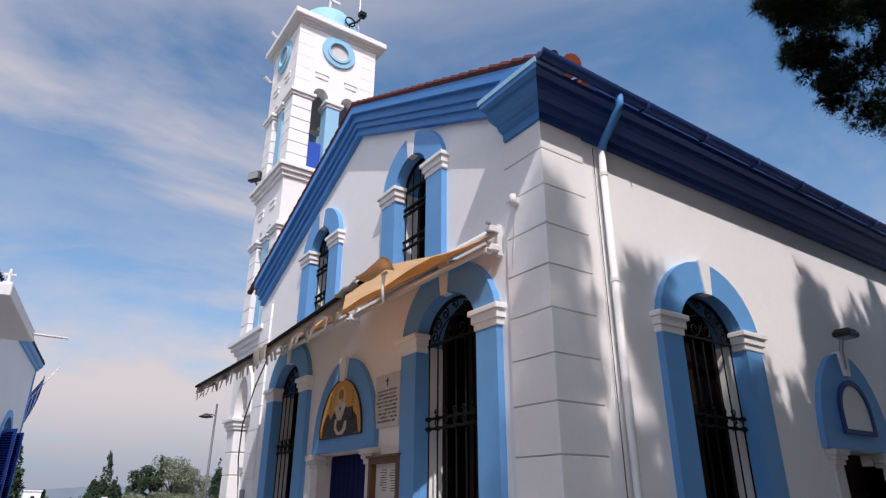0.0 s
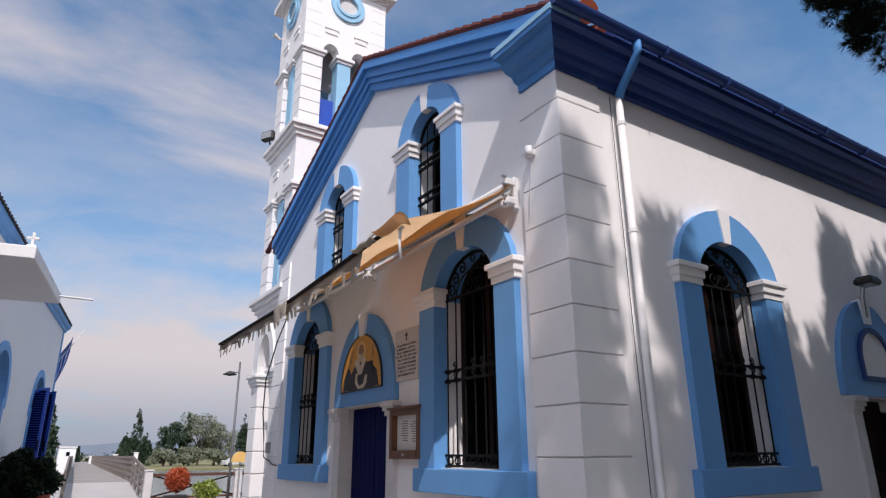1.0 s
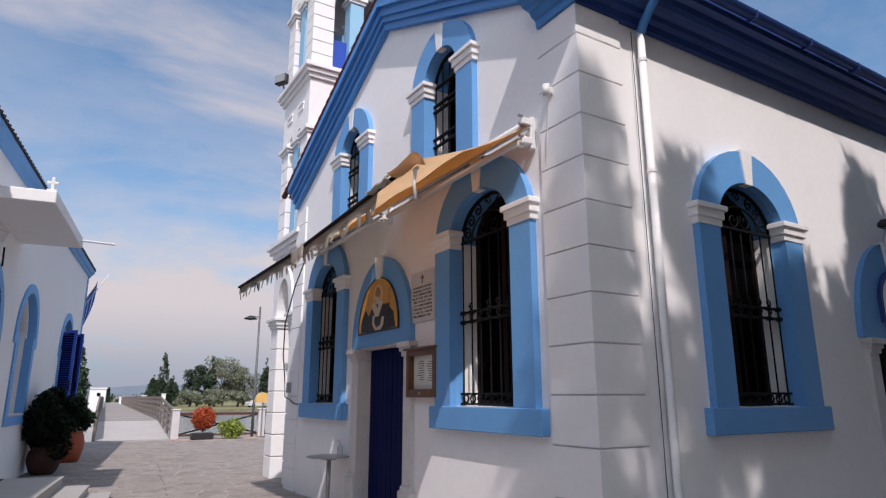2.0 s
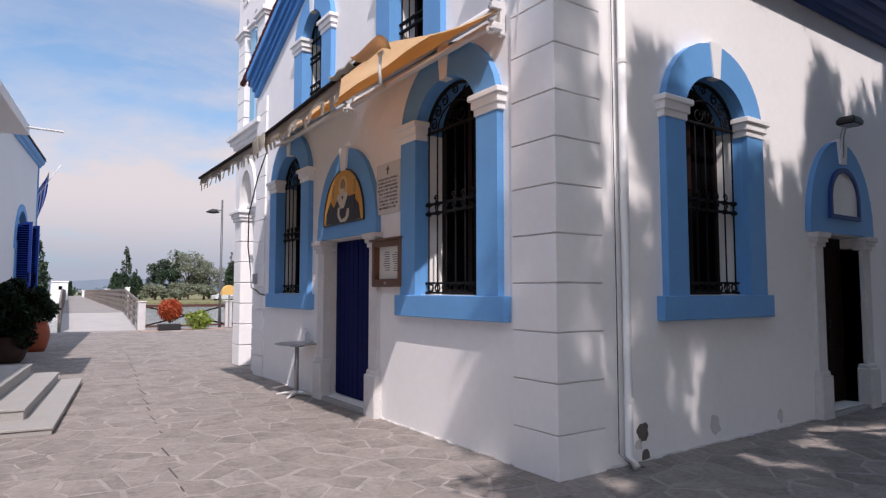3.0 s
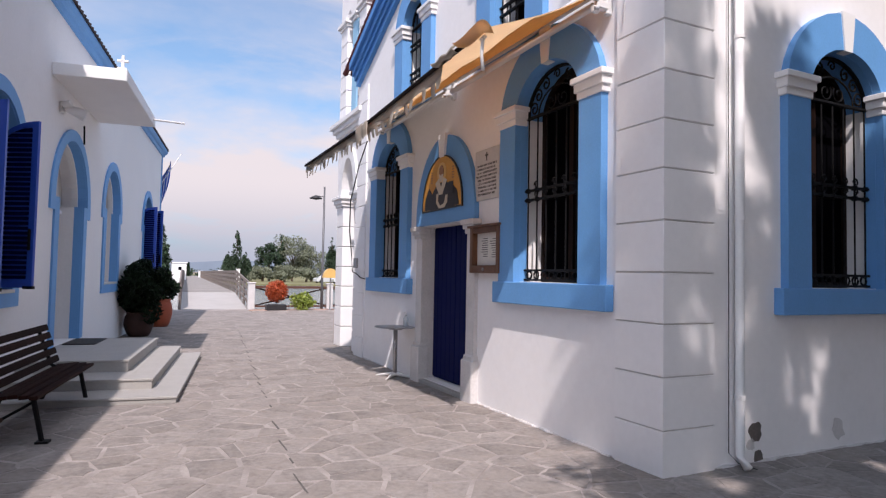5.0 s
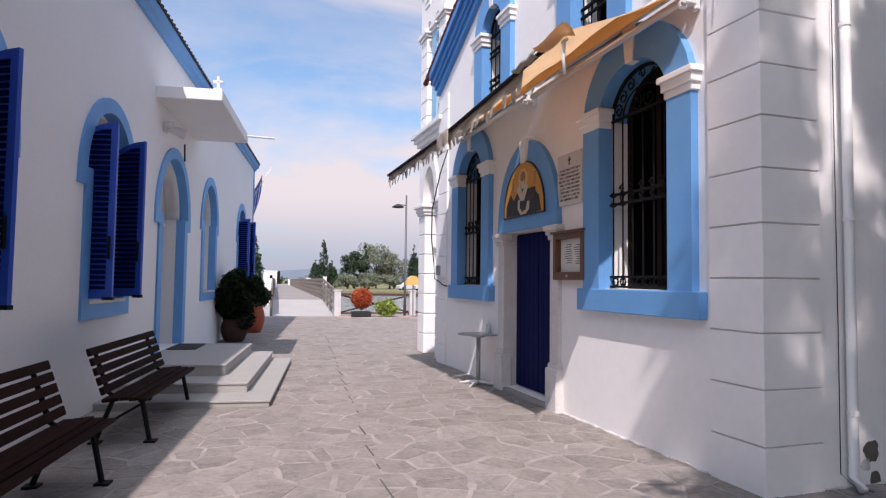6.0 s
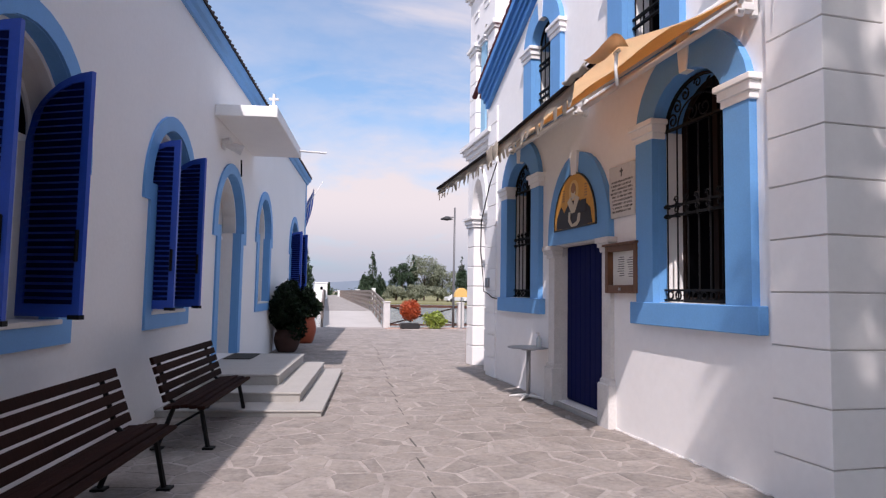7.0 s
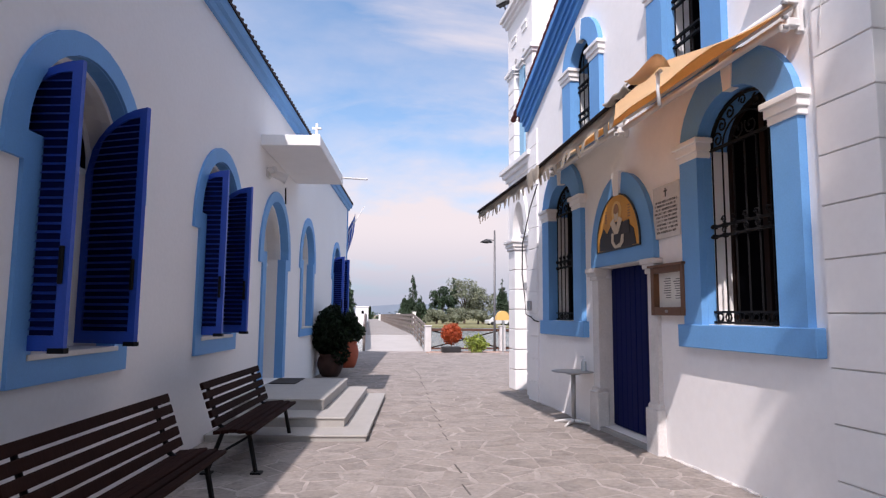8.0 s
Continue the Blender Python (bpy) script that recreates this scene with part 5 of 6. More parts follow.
c2 = [(0.13 * rr.normal(), 0.1 * rr.normal(), 1.02 + 0.11 * rr.normal(), 0.1 + 0.08 * rr.random()) for _ in range(26)]
mx, my = sum(c[0] for c in c2) / len(c2), sum(c[1] for c in c2) / len(c2)
c2 = [(c[0] - mx + 0.05, c[1] - my + 0.1, c[2] + 0.04, c[3]) for c in c2]
pot(HOUSEM @ TR(-15.0, 0.5, 0), 0.3, 0.74, "bulging orange terracotta jar with a leafy green shrub", LEAF2, c2, 22, CLAY)

# flag on a slanting pole at the house corner
flagpole = thing("flag", HOUSEM @ TR(-18.45, -0.1, 3.75), "blue and white striped flag hanging limp from a slanting pole", "flag")
part("pole", T([(0.1, -0.15, 0.1), (-0.3, 0.62, 1.6)], 0.014, 8), ALU, flagpole)
# stripes run down the limp cloth; white ones narrowed to fit the camera's view
across = [0.0]
for k in range(9):
    across.append(across[-1] + (0.145 if k % 2 == 0 else 0.07))
for k in range(9):
    bm = bmesh.new()
    rows = []
    for i in range(13):
        t = i / 12
        inner, outer = max(0.0, 0.3 - 0.8 * t), 0.34 - 0.04 * t - 0.26 * t * t
        row = []
        for w in (across[k], 0.5 * (across[k] + across[k + 1]), across[k + 1]):
            w = w / across[-1]
            row.append(bm.verts.new((-0.12 + 0.05 * math.sin(11 * w + 2.0 * t), inner + (outer - inner) * w + 0.015 * math.sin(6 * t + 5 * w), 1.2 - 1.47 * t + 0.12 * w * (1 - t))))
        rows.append(row)
    for p, q in zip(rows, rows[1:]):
        for j in (0, 1):
            bm.faces.new((p[j], p[j + 1], q[j + 1], q[j]))
    part("stripe", bm, FLAGB if k % 2 == 0 else FLAGW, flagpole)

# ---- table with bottle by the church door ----
table = thing("bistro_table", TR(-0.2, 5.03, 0), "small round grey cafe table with a pedestal foot", "table")
part("tabletop", lathe(bmesh.new(), [(0.3, 0.729), (0.312, 0.733), (0.312, 0.742), (0.3, 0.745)], 32), GREYM, table, "thin round grey top")
part("column", lathe(bmesh.new(), [(0.032, 0.03), (0.032, 0.715)], 14), GREYM, table, smooth=True)
part("collar", lathe(bmesh.new(), [(0.1, 0.695), (0.1, 0.716)], 16), GREYM, table)
for k in range(4):
    a = radians(45 + 90 * k)
    part("foot", T([(0, 0, 0.05), (0.16 * math.cos(a), 0.16 * math.sin(a), 0.035), (0.3 * math.cos(a), 0.3 * math.sin(a), 0.012)], 0.02, 6, taper=[0.03, 0.022, 0.012]), ALU, table)
bottle = thing("sanitiser_bottle", TR(-0.06, 4.98, 0.745), "clear pump bottle of hand gel on the table", "bottle")
part("body", lathe(bmesh.new(), [(0.035, 0), (0.037, 0.01), (0.037, 0.12), (0.016, 0.15), (0.016, 0.165)], 16), PLASTIC, bottle, smooth=True)
part("pump", T([(0, 0, 0.165), (0, 0, 0.205), (-0.05, 0, 0.2)], 0.009, 6), ALU, bottle)

# ---- bridge, fence and garden at the end of the lane ----
BRIDGE = TR(-1.0, 22.6, 0) @ RZ(-3.25)
bridge = thing("footbridge", BRIDGE, "long timber footbridge with grey deck and brown rails", "bridge")
HW = 1.28


def deck_z(y):
    return 0.45 * min(1.0, max(0.0, y / 7.0))


bm = bmesh.new()
ys = [0, 1.75, 3.5, 5.25, 7, 30, 130]
a = [(bm.verts.new((-HW, y, deck_z(y))), bm.verts.new((HW, y, deck_z(y))), bm.verts.new((HW, y, deck_z(y) - 0.25)), bm.verts.new((-HW, y, deck_z(y) - 0.25))) for y in ys]
for p, q in zip(a, a[1:]):
    for i in range(4):
        bm.faces.new((p[i], p[(i + 1) % 4], q[(i + 1) % 4], q[i]))
bm.faces.new(a[0])
bm.faces.new(a[-1])
part("deck", bm, DECK, bridge, "grey weathered deck")
ramp = bmesh.new()
vs = [[ramp.verts.new((s * (HW - 0.06), y, deck_z(y) + h)) for s in (-1, 1)] for y in (0.0, 7.0) for h in (-0.05, 0.012)]
for q in ((0, 1), (1, 3), (3, 2), (2, 0)):
    ramp.faces.new((vs[q[0]][0], vs[q[0]][1], vs[q[1]][1], vs[q[1]][0]))
ramp.faces.new([vs[k][0] for k in (0, 1, 3, 2)])
ramp.faces.new([vs[k][1] for k in (0, 1, 3, 2)])
part("ramp", ramp, RAMP, bridge, "pale concrete ramp up to the deck")
plank = None
for i in range(60):
    y = 7.1 + i * 0.4
    m = TR(0, y, deck_z(y) + 0.004) @ Matrix.Rotation(math.atan(0.45 / 7) if y < 7 else 0, 4, "X")
    if plank is None:
        ob = part("plank", B(-HW + 0.03, HW - 0.03, 0.01, 0.38, 0.0, 0.02, bevel=0.004), DECK, bridge, m=m)
        plank = ob.data
    else:
        ob = new("plank", plank)
        ob.parent, ob.matrix_local = bridge, m
post = None
for s in (-1, 1):
    for i in range(55):
        y = 0.05 + i * 2.0
        m = TR(s * HW, y, deck_z(y) - 0.2)
        if post is None:
            ob = part("post", B(-0.05, 0.05, -0.05, 0.05, 0, 1.26, bevel=0.006), RAIL, bridge, m=m)
            post = ob.data
        else:
            ob = new("post", post)
            ob.parent, ob.matrix_local = bridge, m
    for h in (0.3, 0.58, 0.84, 1.08):
        bm = bmesh.new()
        pts = [(0, 0), (7, 0.45), (110, 0.45)]
        for (ya, za), (yb, zb) in zip(pts, pts[1:]):
            vs = [(s * HW - 0.03, ya, za + h - 0.07), (s * HW + 0.03, ya, za + h - 0.07), (s * HW + 0.03, ya, za + h + 0.05), (s * HW - 0.03, ya, za + h + 0.05)]
            v1 = [bm.verts.new(v) for v in vs]
            v2 = [bm.verts.new((x, yb, z + zb - za)) for x, _, z in vs]
            for k in range(4):
                bm.faces.new((v1[k], v1[(k + 1) % 4], v2[(k + 1) % 4], v2[k]))
            bm.faces.new(v1)
            bm.faces.new(v2)
        part("rail", bm, RAIL, bridge)

fence = thing("fence", TR(0.35, 22.3, 0), "low fence of pale posts with red-brown crossed rails", "fence")
for i in range(5):
    x = i * 3.2
    part("post", B(x - 0.13, x + 0.13, -0.13, 0.13, 0, 1.05, bevel=0.015), JAMB, fence, "pale concrete post")
    part("post_cap", B(x - 0.16, x + 0.16, -0.16, 0.16, 1.05, 1.1, bevel=0.015), JAMB, fence)
    if i < 4:
        part("rail", B(x + 0.13, x + 3.07, -0.04, 0.04, 0.86, 0.96), REDRAIL, fence)
        part("rail", B(x + 0.13, x + 3.07, -0.03, 0.03, 0.1, 0.17), REDRAIL, fence)
        part("brace", T([(x + 0.15, 0, 0.17), (x + 3.05, 0, 0.88)], 0.03, 5), DARKWOOD, fence)
        part("brace", T([(x + 0.15, 0, 0.88), (x + 3.05, 0, 0.17)], 0.03, 5), DARKWOOD, fence)
bed = thing("paved_bed", TR(0.2, 20.6, 0), "strip of pinkish brick paving before the fence", "paving")
brick = None
for i in range(9):
    for j in range(4):
        m = TR(i * 0.4 + 0.2 * (j % 2), j * 0.38, 0)
        if brick is None:
            ob = part("brick", B(0, 0.38, 0, 0.36, -0.02, 0.035, bevel=0.006), BRICK, bed, m=m)
            brick = ob.data
        else:
            ob = new("brick", brick)
            ob.parent, ob.matrix_local = bed, m
part("kerb", B(-0.1, 4.0, -0.2, -0.03, -0.02, 0.06, bevel=0.008), MORTAR, bed)

ball = thing("red_shrub", TR(1.15, 21.2, 0), "round clipped orange-red shrub in a dark trough", "shrub")
part("trough", B(-0.4, 0.36, -0.2, 0.2, 0.035, 0.27, bevel=0.03), DARKM, ball, "dark planting trough")
leaves("foliage", REDLEAF, [(0, 0, 0.78, 0.43), (0, 0, 0.76, 0.36), (0.05, 0, 0.8, 0.28)], 2600, 0.04, 0.4, 31, ball)
part("stem", T([(0, 0, 0.3), (0, 0, 0.7)], 0.03), BARK, ball)
bush = thing("green_shrub", TR(2.15, 21.1, 0), "low yellow-green leafy shrub", "shrub")
leaves("foliage", LIME, [(-0.26, 0, 0.42, 0.26), (0.05, 0.1, 0.48, 0.3), (0.26, 0, 0.34, 0.26), (0.0, -0.1, 0.26, 0.3)], 260, 0.07, 0.3, 32, bush)
part("stem", T([(0, 0, 0.0), (0.05, 0, 0.45)], 0.02), BARK, bush)
bush = thing("green_shrub", TR(4.3, 21.2, 0), "low yellow-green leafy shrub", "shrub")
leaves("foliage", LIME, [(-0.1, 0, 0.35, 0.3), (0.2, 0.1, 0.4, 0.3)], 260, 0.07, 0.3, 33, bush)
part("stem", T([(0, 0, 0.0), (0.05, 0, 0.4)], 0.02), BARK, bush)

sign = thing("yellow_hood_stand", TR(3.1, 20.6, 0), "stand with a rounded yellow hood on a grey pole", "stand")
bm = P([arc(0, 0.28, 1.34, 0.37, 14)], -0.14, 0.14)
part("hood", bm, YELLOW, sign)
part("pole", T([(0.02, 0, 0), (0.02, 0, 1.36)], 0.03, 8), GREYM, sign)
part("foot", lathe(bmesh.new(), [(0.2, 0.0), (0.18, 0.05), (0.05, 0.07)], 16), MORTAR, sign)
lamppost = thing("street_lamp", TR(3.15, 22.0, 0), "tall grey lamp post with a flat disc lamp", "street lamp")
part("pole", T([(0, 0, 0), (0, 0, 1.2), (0, 0, 5.15)], 0.05, 10, taper=[0.06, 0.05, 0.036]), POLE, lamppost, smooth=True)
part("arm", T([(0, 0, 4.72), (-0.32, -0.02, 4.74)], 0.022, 6), POLE, lamppost)
part("lamp_head", lathe(bmesh.new(), [(0.05, 4.58), (0.26, 4.62), (0.26, 4.65), (0.12, 4.72), (0.05, 4.76)], 20, -0.36, 0), DARKM, lamppost, smooth=True)


# ---- far trees ----
def broad_tree(x, y, h, r, mat, seed, label, squash=0.8, z=-0.22):
    t = thing("tree", TR(x, y, z), label, "tree", "far trees")
    rr = np.random.default_rng(seed)
    part("trunk", T([(0, 0, 0), (0.1, 0, h * 0.3), (0.05, 0.1, h * 0.55)], 0.2, 7, taper=[0.25, 0.18, 0.1]), BARK, t)
    cs = []
    for k in range(26):
        a, q = 6.283 * rr.random(), rr.random() ** 0.5
        zz = h * (0.3 + 0.55 * rr.random())
        w = r * (1 - 0.55 * abs(zz / h - 0.5) * 1.6)
        cs.append((w * q * math.cos(a), w * q * math.sin(a), zz, r * (0.25 + 0.2 * rr.random())))
    for k in range(4):
        c = cs[k]
        part("limb", T([(0.05, 0, h * 0.3), (c[0] * 0.6, c[1] * 0.6, c[2] * 0.8), c[:3]], 0.08, 5, taper=[0.1, 0.06, 0.03]), BARK, t)
    leaves("crown", mat, cs, 130, 0.22, r * 0.35, seed, t, squash=squash)
    return t


def cypress(x, y, h, r, seed, label, mat=None, z=-0.22):
    t = thing("tree", TR(x, y, z), label, "tree", "far trees")
    rr = np.random.default_rng(seed)
    part("trunk", T([(0, 0, 0), (0, 0, h * 0.9)], 0.15, 7, taper=[0.2, 0.03]), BARK, t)
    cs = []
    for k in range(40):
        f = rr.random()
        w = r * (0.95 - 0.85 * f ** 1.4) * (0.6 if f < 0.06 else 1.0)
        a = 6.283 * rr.random()
        cs.append((0.6 * w * math.cos(a), 0.6 * w * math.sin(a), h * (0.06 + 0.92 * f), max(0.16, 0.55 * w)))
    leaves("crown", mat or FARPINE, cs, 230, 0.2, r * 0.5, seed, t, squash=1.6)
    return t


cypress(13.6, 130, 10.6, 1.75, 41, "tall narrow dark cypress on the shore")
cypress(12.0, 131, 6.0, 1.7, 42, "short dark conifer beside the cypress")
cypress(15.0, 128, 5.8, 1.9, 43, "short dark conifer beside the cypress")
cypress(5.0, 140, 3.4, 0.5, 44, "small lone dark cypress")
broad_tree(19.5, 126, 8.4, 2.8, FARPINE, 45, "dark rounded pine across the water")
cypress(21.8, 126, 9.8, 1.4, 46, "dark pointed conifer among broad trees")
broad_tree(24.6, 128, 10.2, 3.9, OLIVE, 47, "silvery grey-green broad tree")
broad_tree(28.4, 127, 8.6, 3.6, OLIVE, 48, "silvery grey-green broad tree")
broad_tree(21.0, 118, 3.2, 2.4, OLIVE, 49, "low olive-green bush on the shore", 0.7)
broad_tree(17.0, 119, 3.0, 2.3, OLIVE, 50, "low olive-green bush on the shore", 0.7)
broad_tree(25.0, 117, 2.8, 2.4, OLIVE, 51, "low olive-green bush on the shore", 0.7)
cypress(31.4, 122, 9.4, 1.7, 52, "dark ragged conifer across the water")
cypress(33.4, 118, 10.2, 1.9, 53, "dark ragged conifer across the water")
broad_tree(31.0, 112, 4.6, 2.6, FARPINE, 54, "dark green bush on the shore")
broad_tree(36.5, 116, 6.0, 3.2, FARPINE, 55, "dark rounded pine across the water")
cypress(-2.3, 62, 7.0, 1.35, 56, "dark ragged conifer beyond the house", z=-0.4)
woods = []
rr = np.random.default_rng(60)
for k in range(70):
    woods.append((-70 + 170 * rr.random(), 190 + 60 * rr.random(), 0.6 + 1.2 * rr.random(), 1.6 + 1.6 * rr.random()))
far = leaves("far_woods", FARPINE, woods, 60, 0.5, 2.4, 61, None, "dark line of far scrub on the shore", squash=0.6, kind="stuff")
tagged(far, category="woods")


def car(x, y, turn, paint, label):
    c = thing("car", TR(x, y, -0.22) @ RZ(turn), label, "car", "parked cars")
    part("body", P([[(-2.1, 0.3), (-2.15, 0.8), (-1.9, 0.95), (-1.2, 1.0), (-0.6, 1.45), (1.0, 1.48), (1.75, 1.0), (2.1, 0.95), (2.15, 0.35), (1.6, 0.28), (-1.6, 0.28)]], -0.85, 0.85), paint, c)
    part("side_window", P([[(-1.0, 1.0), (-0.5, 1.4), (0.95, 1.42), (1.5, 1.02)]], -0.86, 0.86), GLASSD, c)
    for wx in (-1.35, 1.35):
        for wy in (-0.86, 0.7):
            part("wheel", T([(wx, wy, 0.32), (wx, wy + 0.16, 0.32)], 0.32, 14), CABLE, c)
    return c


car(26.5, 108, 10, CARW, "white parked car under the trees")
car(32.0, 106, -20, CARD, "dark parked car under the trees")
car(28.6, 104, 5, CARW, "white parked car under the trees")
hut = thing("white_hut", TR(-0.2, 78, -0.3), "small flat white building by the bridge end", "hut")
part("walls", B(-0.3, 1.3, 0, 3, 0, 2.75), TRIMW, hut)
part("roof", B(-0.4, 1.4, -0.1, 3.1, 2.75, 2.87), TRIMW, hut)
part("window", B(0.4, 0.75, -0.03, 0.05, 1.9, 2.3), GLASSD, hut)
for x, h in ((5.3, 1.7), (8.6, 1.9), (11.6, 2.2)):
    pl = thing("gate_pillar", TR(x, 112, -0.22), "plain white pillar across the water", "pillar", "white pillars")
    part("shaft", B(-0.3, 0.3, -0.3, 0.3, 0, h, bevel=0.03), TRIMW, pl)
    part("cap", B(-0.38, 0.38, -0.38, 0.38, h, h + 0.12), TRIMW, pl)

# ---- pine over the lane ----
pine = thing("pine_tree", TR(5.2, -5.6, 0), "large old pine whose needle clusters overhang the lane", "tree")
part("trunk", T([(0, 0, -0.1), (-0.1, 0.1, 2), (-0.35, 0.3, 4.5), (-0.6, 0.5, 7), (-0.9, 0.6, 9.5)], 0.3, 12, taper=[0.36, 0.3, 0.26, 0.2, 0.08]), BARK, pine, smooth=True)
rr = np.random.default_rng(71)
CAMERA_EYE = Vector((-3.53, -3.59, 1.62))
spots = []


# upper edge of the shade on the side wall (x along it, height), and on the front wall beside the corner (height, y)
SHADE_TOP = ((-1.0, 4.7), (0.0, 4.7), (0.5, 4.4), (0.57, 3.1), (0.82, 3.1), (0.86, 3.7), (1.35, 3.98), (1.72, 3.75), (1.95, 2.95), (3.1, 2.95), (3.33, 3.25), (3.55, 2.8), (4.2, 3.1),
             (4.4, 4.5), (5.1, 4.4), (5.3, 3.9), (5.6, 4.3), (6.1, 4.2), (6.7, 4.7), (12.0, 4.8))
FRONT_EDGE = ((-1.0, 1.75), (0.0, 1.7), (1.0, 1.4), (1.5, 1.05), (2.6, 0.8), (3.4, 0.55), (4.6, 0.2), (5.0, -0.5))
# sunny gaps in the shade: on the side wall (x, height, half width, half height) and on the ground (x, y, half sizes)
gap_rng = random.Random(5)
WALL_GAPS = [(0.98, 2.75, 0.02, 0.25), (0.66, 2.4, 0.012, 0.4), (3.2, 0.72, 0.015, 0.1)]
WALL_GAPS += [(gap_rng.uniform(1.4, 4.3), gap_rng.uniform(0.2, 2.9), gap_rng.uniform(0.005, 0.012), gap_rng.uniform(0.03, 0.1)) for _ in range(12)]
# where only loose hanging sprays break the sun: beside the downpipe and low under the window (x0, x1, z0, z1)
LOOSE = ((0.55, 1.3, 0.0, 3.9), (1.2, 2.05, 0.1, 1.12))
GROUND_GAPS = ((0.37, -0.25, 0.12, 0.03), (3.0, -0.45, 0.25, 0.04), (3.7, -0.15, 0.2, 0.03), (1.9, -0.9, 0.12, 0.03), (4.4, -0.6, 0.25, 0.05))


def edge(table, v):
    for (a, p), (b, q) in zip(table, table[1:]):
        if v <= b:
            return p + (q - p) * max(0.0, (v - a) / (b - a))
    return table[-1][1]


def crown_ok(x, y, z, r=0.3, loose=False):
    """True where the crown may hang: clear of the camera's view of the gable, with its shade falling where wanted."""
    d = Vector((x, y, z)) - CAMERA_EYE
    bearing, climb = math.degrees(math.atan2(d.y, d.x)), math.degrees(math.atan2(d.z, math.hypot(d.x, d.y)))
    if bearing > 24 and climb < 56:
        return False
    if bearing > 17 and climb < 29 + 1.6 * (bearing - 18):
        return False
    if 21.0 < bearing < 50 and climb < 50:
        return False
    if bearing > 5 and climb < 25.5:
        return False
    if x < 0.1 + r:
        k = (0.1 - x) / SX
        if z - k > -0.6 and y + SY * k + r > edge(FRONT_EDGE, max(0.0, z - k)):
            return False
    gx, gy = x + SX * z, y + SY * z
    if gx - r < -0.1 and gy + r > 1.66 * (gx + 1.05):
        return False
    if gy - 1.2 * r < 0.4 and any(abs(gx - a) < c + 0.9 * r and abs(gy - b) < e + r for a, b, c, e in GROUND_GAPS):
        return False
    k = -y / SY
    wx, wz = x + SX * k, z - k
    if wz + 2.0 * r > 0 and wz - 2.0 * r < 4.9 and wx + r > 0:
        top = 0.0 if loose or wx < 0.8 else 0.38
        if any(wz + 1.3 * r + top > edge(SHADE_TOP, wx + o * r) for o in (-0.6, 0.0, 0.6)):
            return False
        if not loose and any(a < wx + 0.6 * r and wx - 0.6 * r < b and c < wz + r and wz - r < e for a, b, c, e in LOOSE):
            return False
        if any(abs(wx - a) < c + 0.95 * r and abs(wz - b) < e + 1.5 * r for a, b, c, e in WALL_GAPS):
            return False
    return True


# clusters in view, spread by bearing and climb from the camera to fit its view
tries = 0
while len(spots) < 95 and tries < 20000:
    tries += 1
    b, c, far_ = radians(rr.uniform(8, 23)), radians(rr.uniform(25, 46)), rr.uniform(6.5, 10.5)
    x, y, z = CAMERA_EYE.x + far_ * math.cos(b), CAMERA_EYE.y + far_ * math.sin(b), CAMERA_EYE.z + far_ * math.tan(c)
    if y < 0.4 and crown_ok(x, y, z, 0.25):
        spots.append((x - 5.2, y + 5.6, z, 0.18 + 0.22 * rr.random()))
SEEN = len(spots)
# clusters whose shade falls on the side wall, on the corner of the front wall and on the ground: low crown, then high
def hang(count, tries, ray, r0, r1, low=4.2, high=12.5, near=3.6, far=11.0, into=spots, loose=False):
    have = len(into)
    for _ in range(tries):
        if len(into) >= have + count:
            break
        (px, py, pz), k, r = ray(), rr.uniform(near, far), rr.uniform(r0, r1)
        x, y, z = px - SX * k, py - SY * k, pz + k
        if low < z < high and y > -16 and crown_ok(x, y, z, r, loose):
            into.append((x - 5.2, y + 5.6, z, r))


hang(1000, 120000, lambda: (rr.uniform(0.75, 8.0), 0.0, rr.uniform(-0.3, 4.6)), 0.16, 0.34)
hang(1900, 140000, lambda: (rr.uniform(0.45, 5.0), 0.0, rr.uniform(-0.3, 4.6)), 0.07, 0.15)
# thin high sprays that half shade the corner
hang(85, 60000, lambda: (rr.uniform(-0.1, 0.7), 0.0, rr.uniform(-0.2, 4.6)), 0.1, 0.2, high=17.0, near=8.5, far=13.0)
hang(30, 60000, lambda: (0.0, rr.uniform(-0.1, 1.7), rr.uniform(0.0, 4.4)), 0.1, 0.22, high=17.0, near=8.0, far=13.0)
hang(250, 60000, lambda: (rr.uniform(-1.2, 12.0), rr.uniform(-11.0, 1.0), 0.0), 0.3, 0.65)
hang(300, 60000, lambda: (rr.uniform(-0.8, 8.0), rr.uniform(-3.2, 0.5), 0.0), 0.16, 0.34)
# drooping sprays, longer than wide, over the loose parts and along the ragged upper edge of the shade
sprays = []
hang(62, 20000, lambda: (rr.uniform(0.6, 1.32), 0.0, rr.uniform(0.0, 3.9)), 0.08, 0.17, near=4.5, far=8.5, into=sprays, loose=True)
hang(26, 20000, lambda: (rr.uniform(1.2, 2.1), 0.0, rr.uniform(0.0, 1.2)), 0.07, 0.15, near=4.5, far=8.5, into=sprays, loose=True)


def ragged():
    x = rr.uniform(0.86, 6.8)
    return x, 0.0, edge(SHADE_TOP, x) - rr.uniform(0.12, 0.75)


spikes = []
hang(260, 60000, ragged, 0.06, 0.12, near=3.5, far=7.5, into=spikes, loose=True)
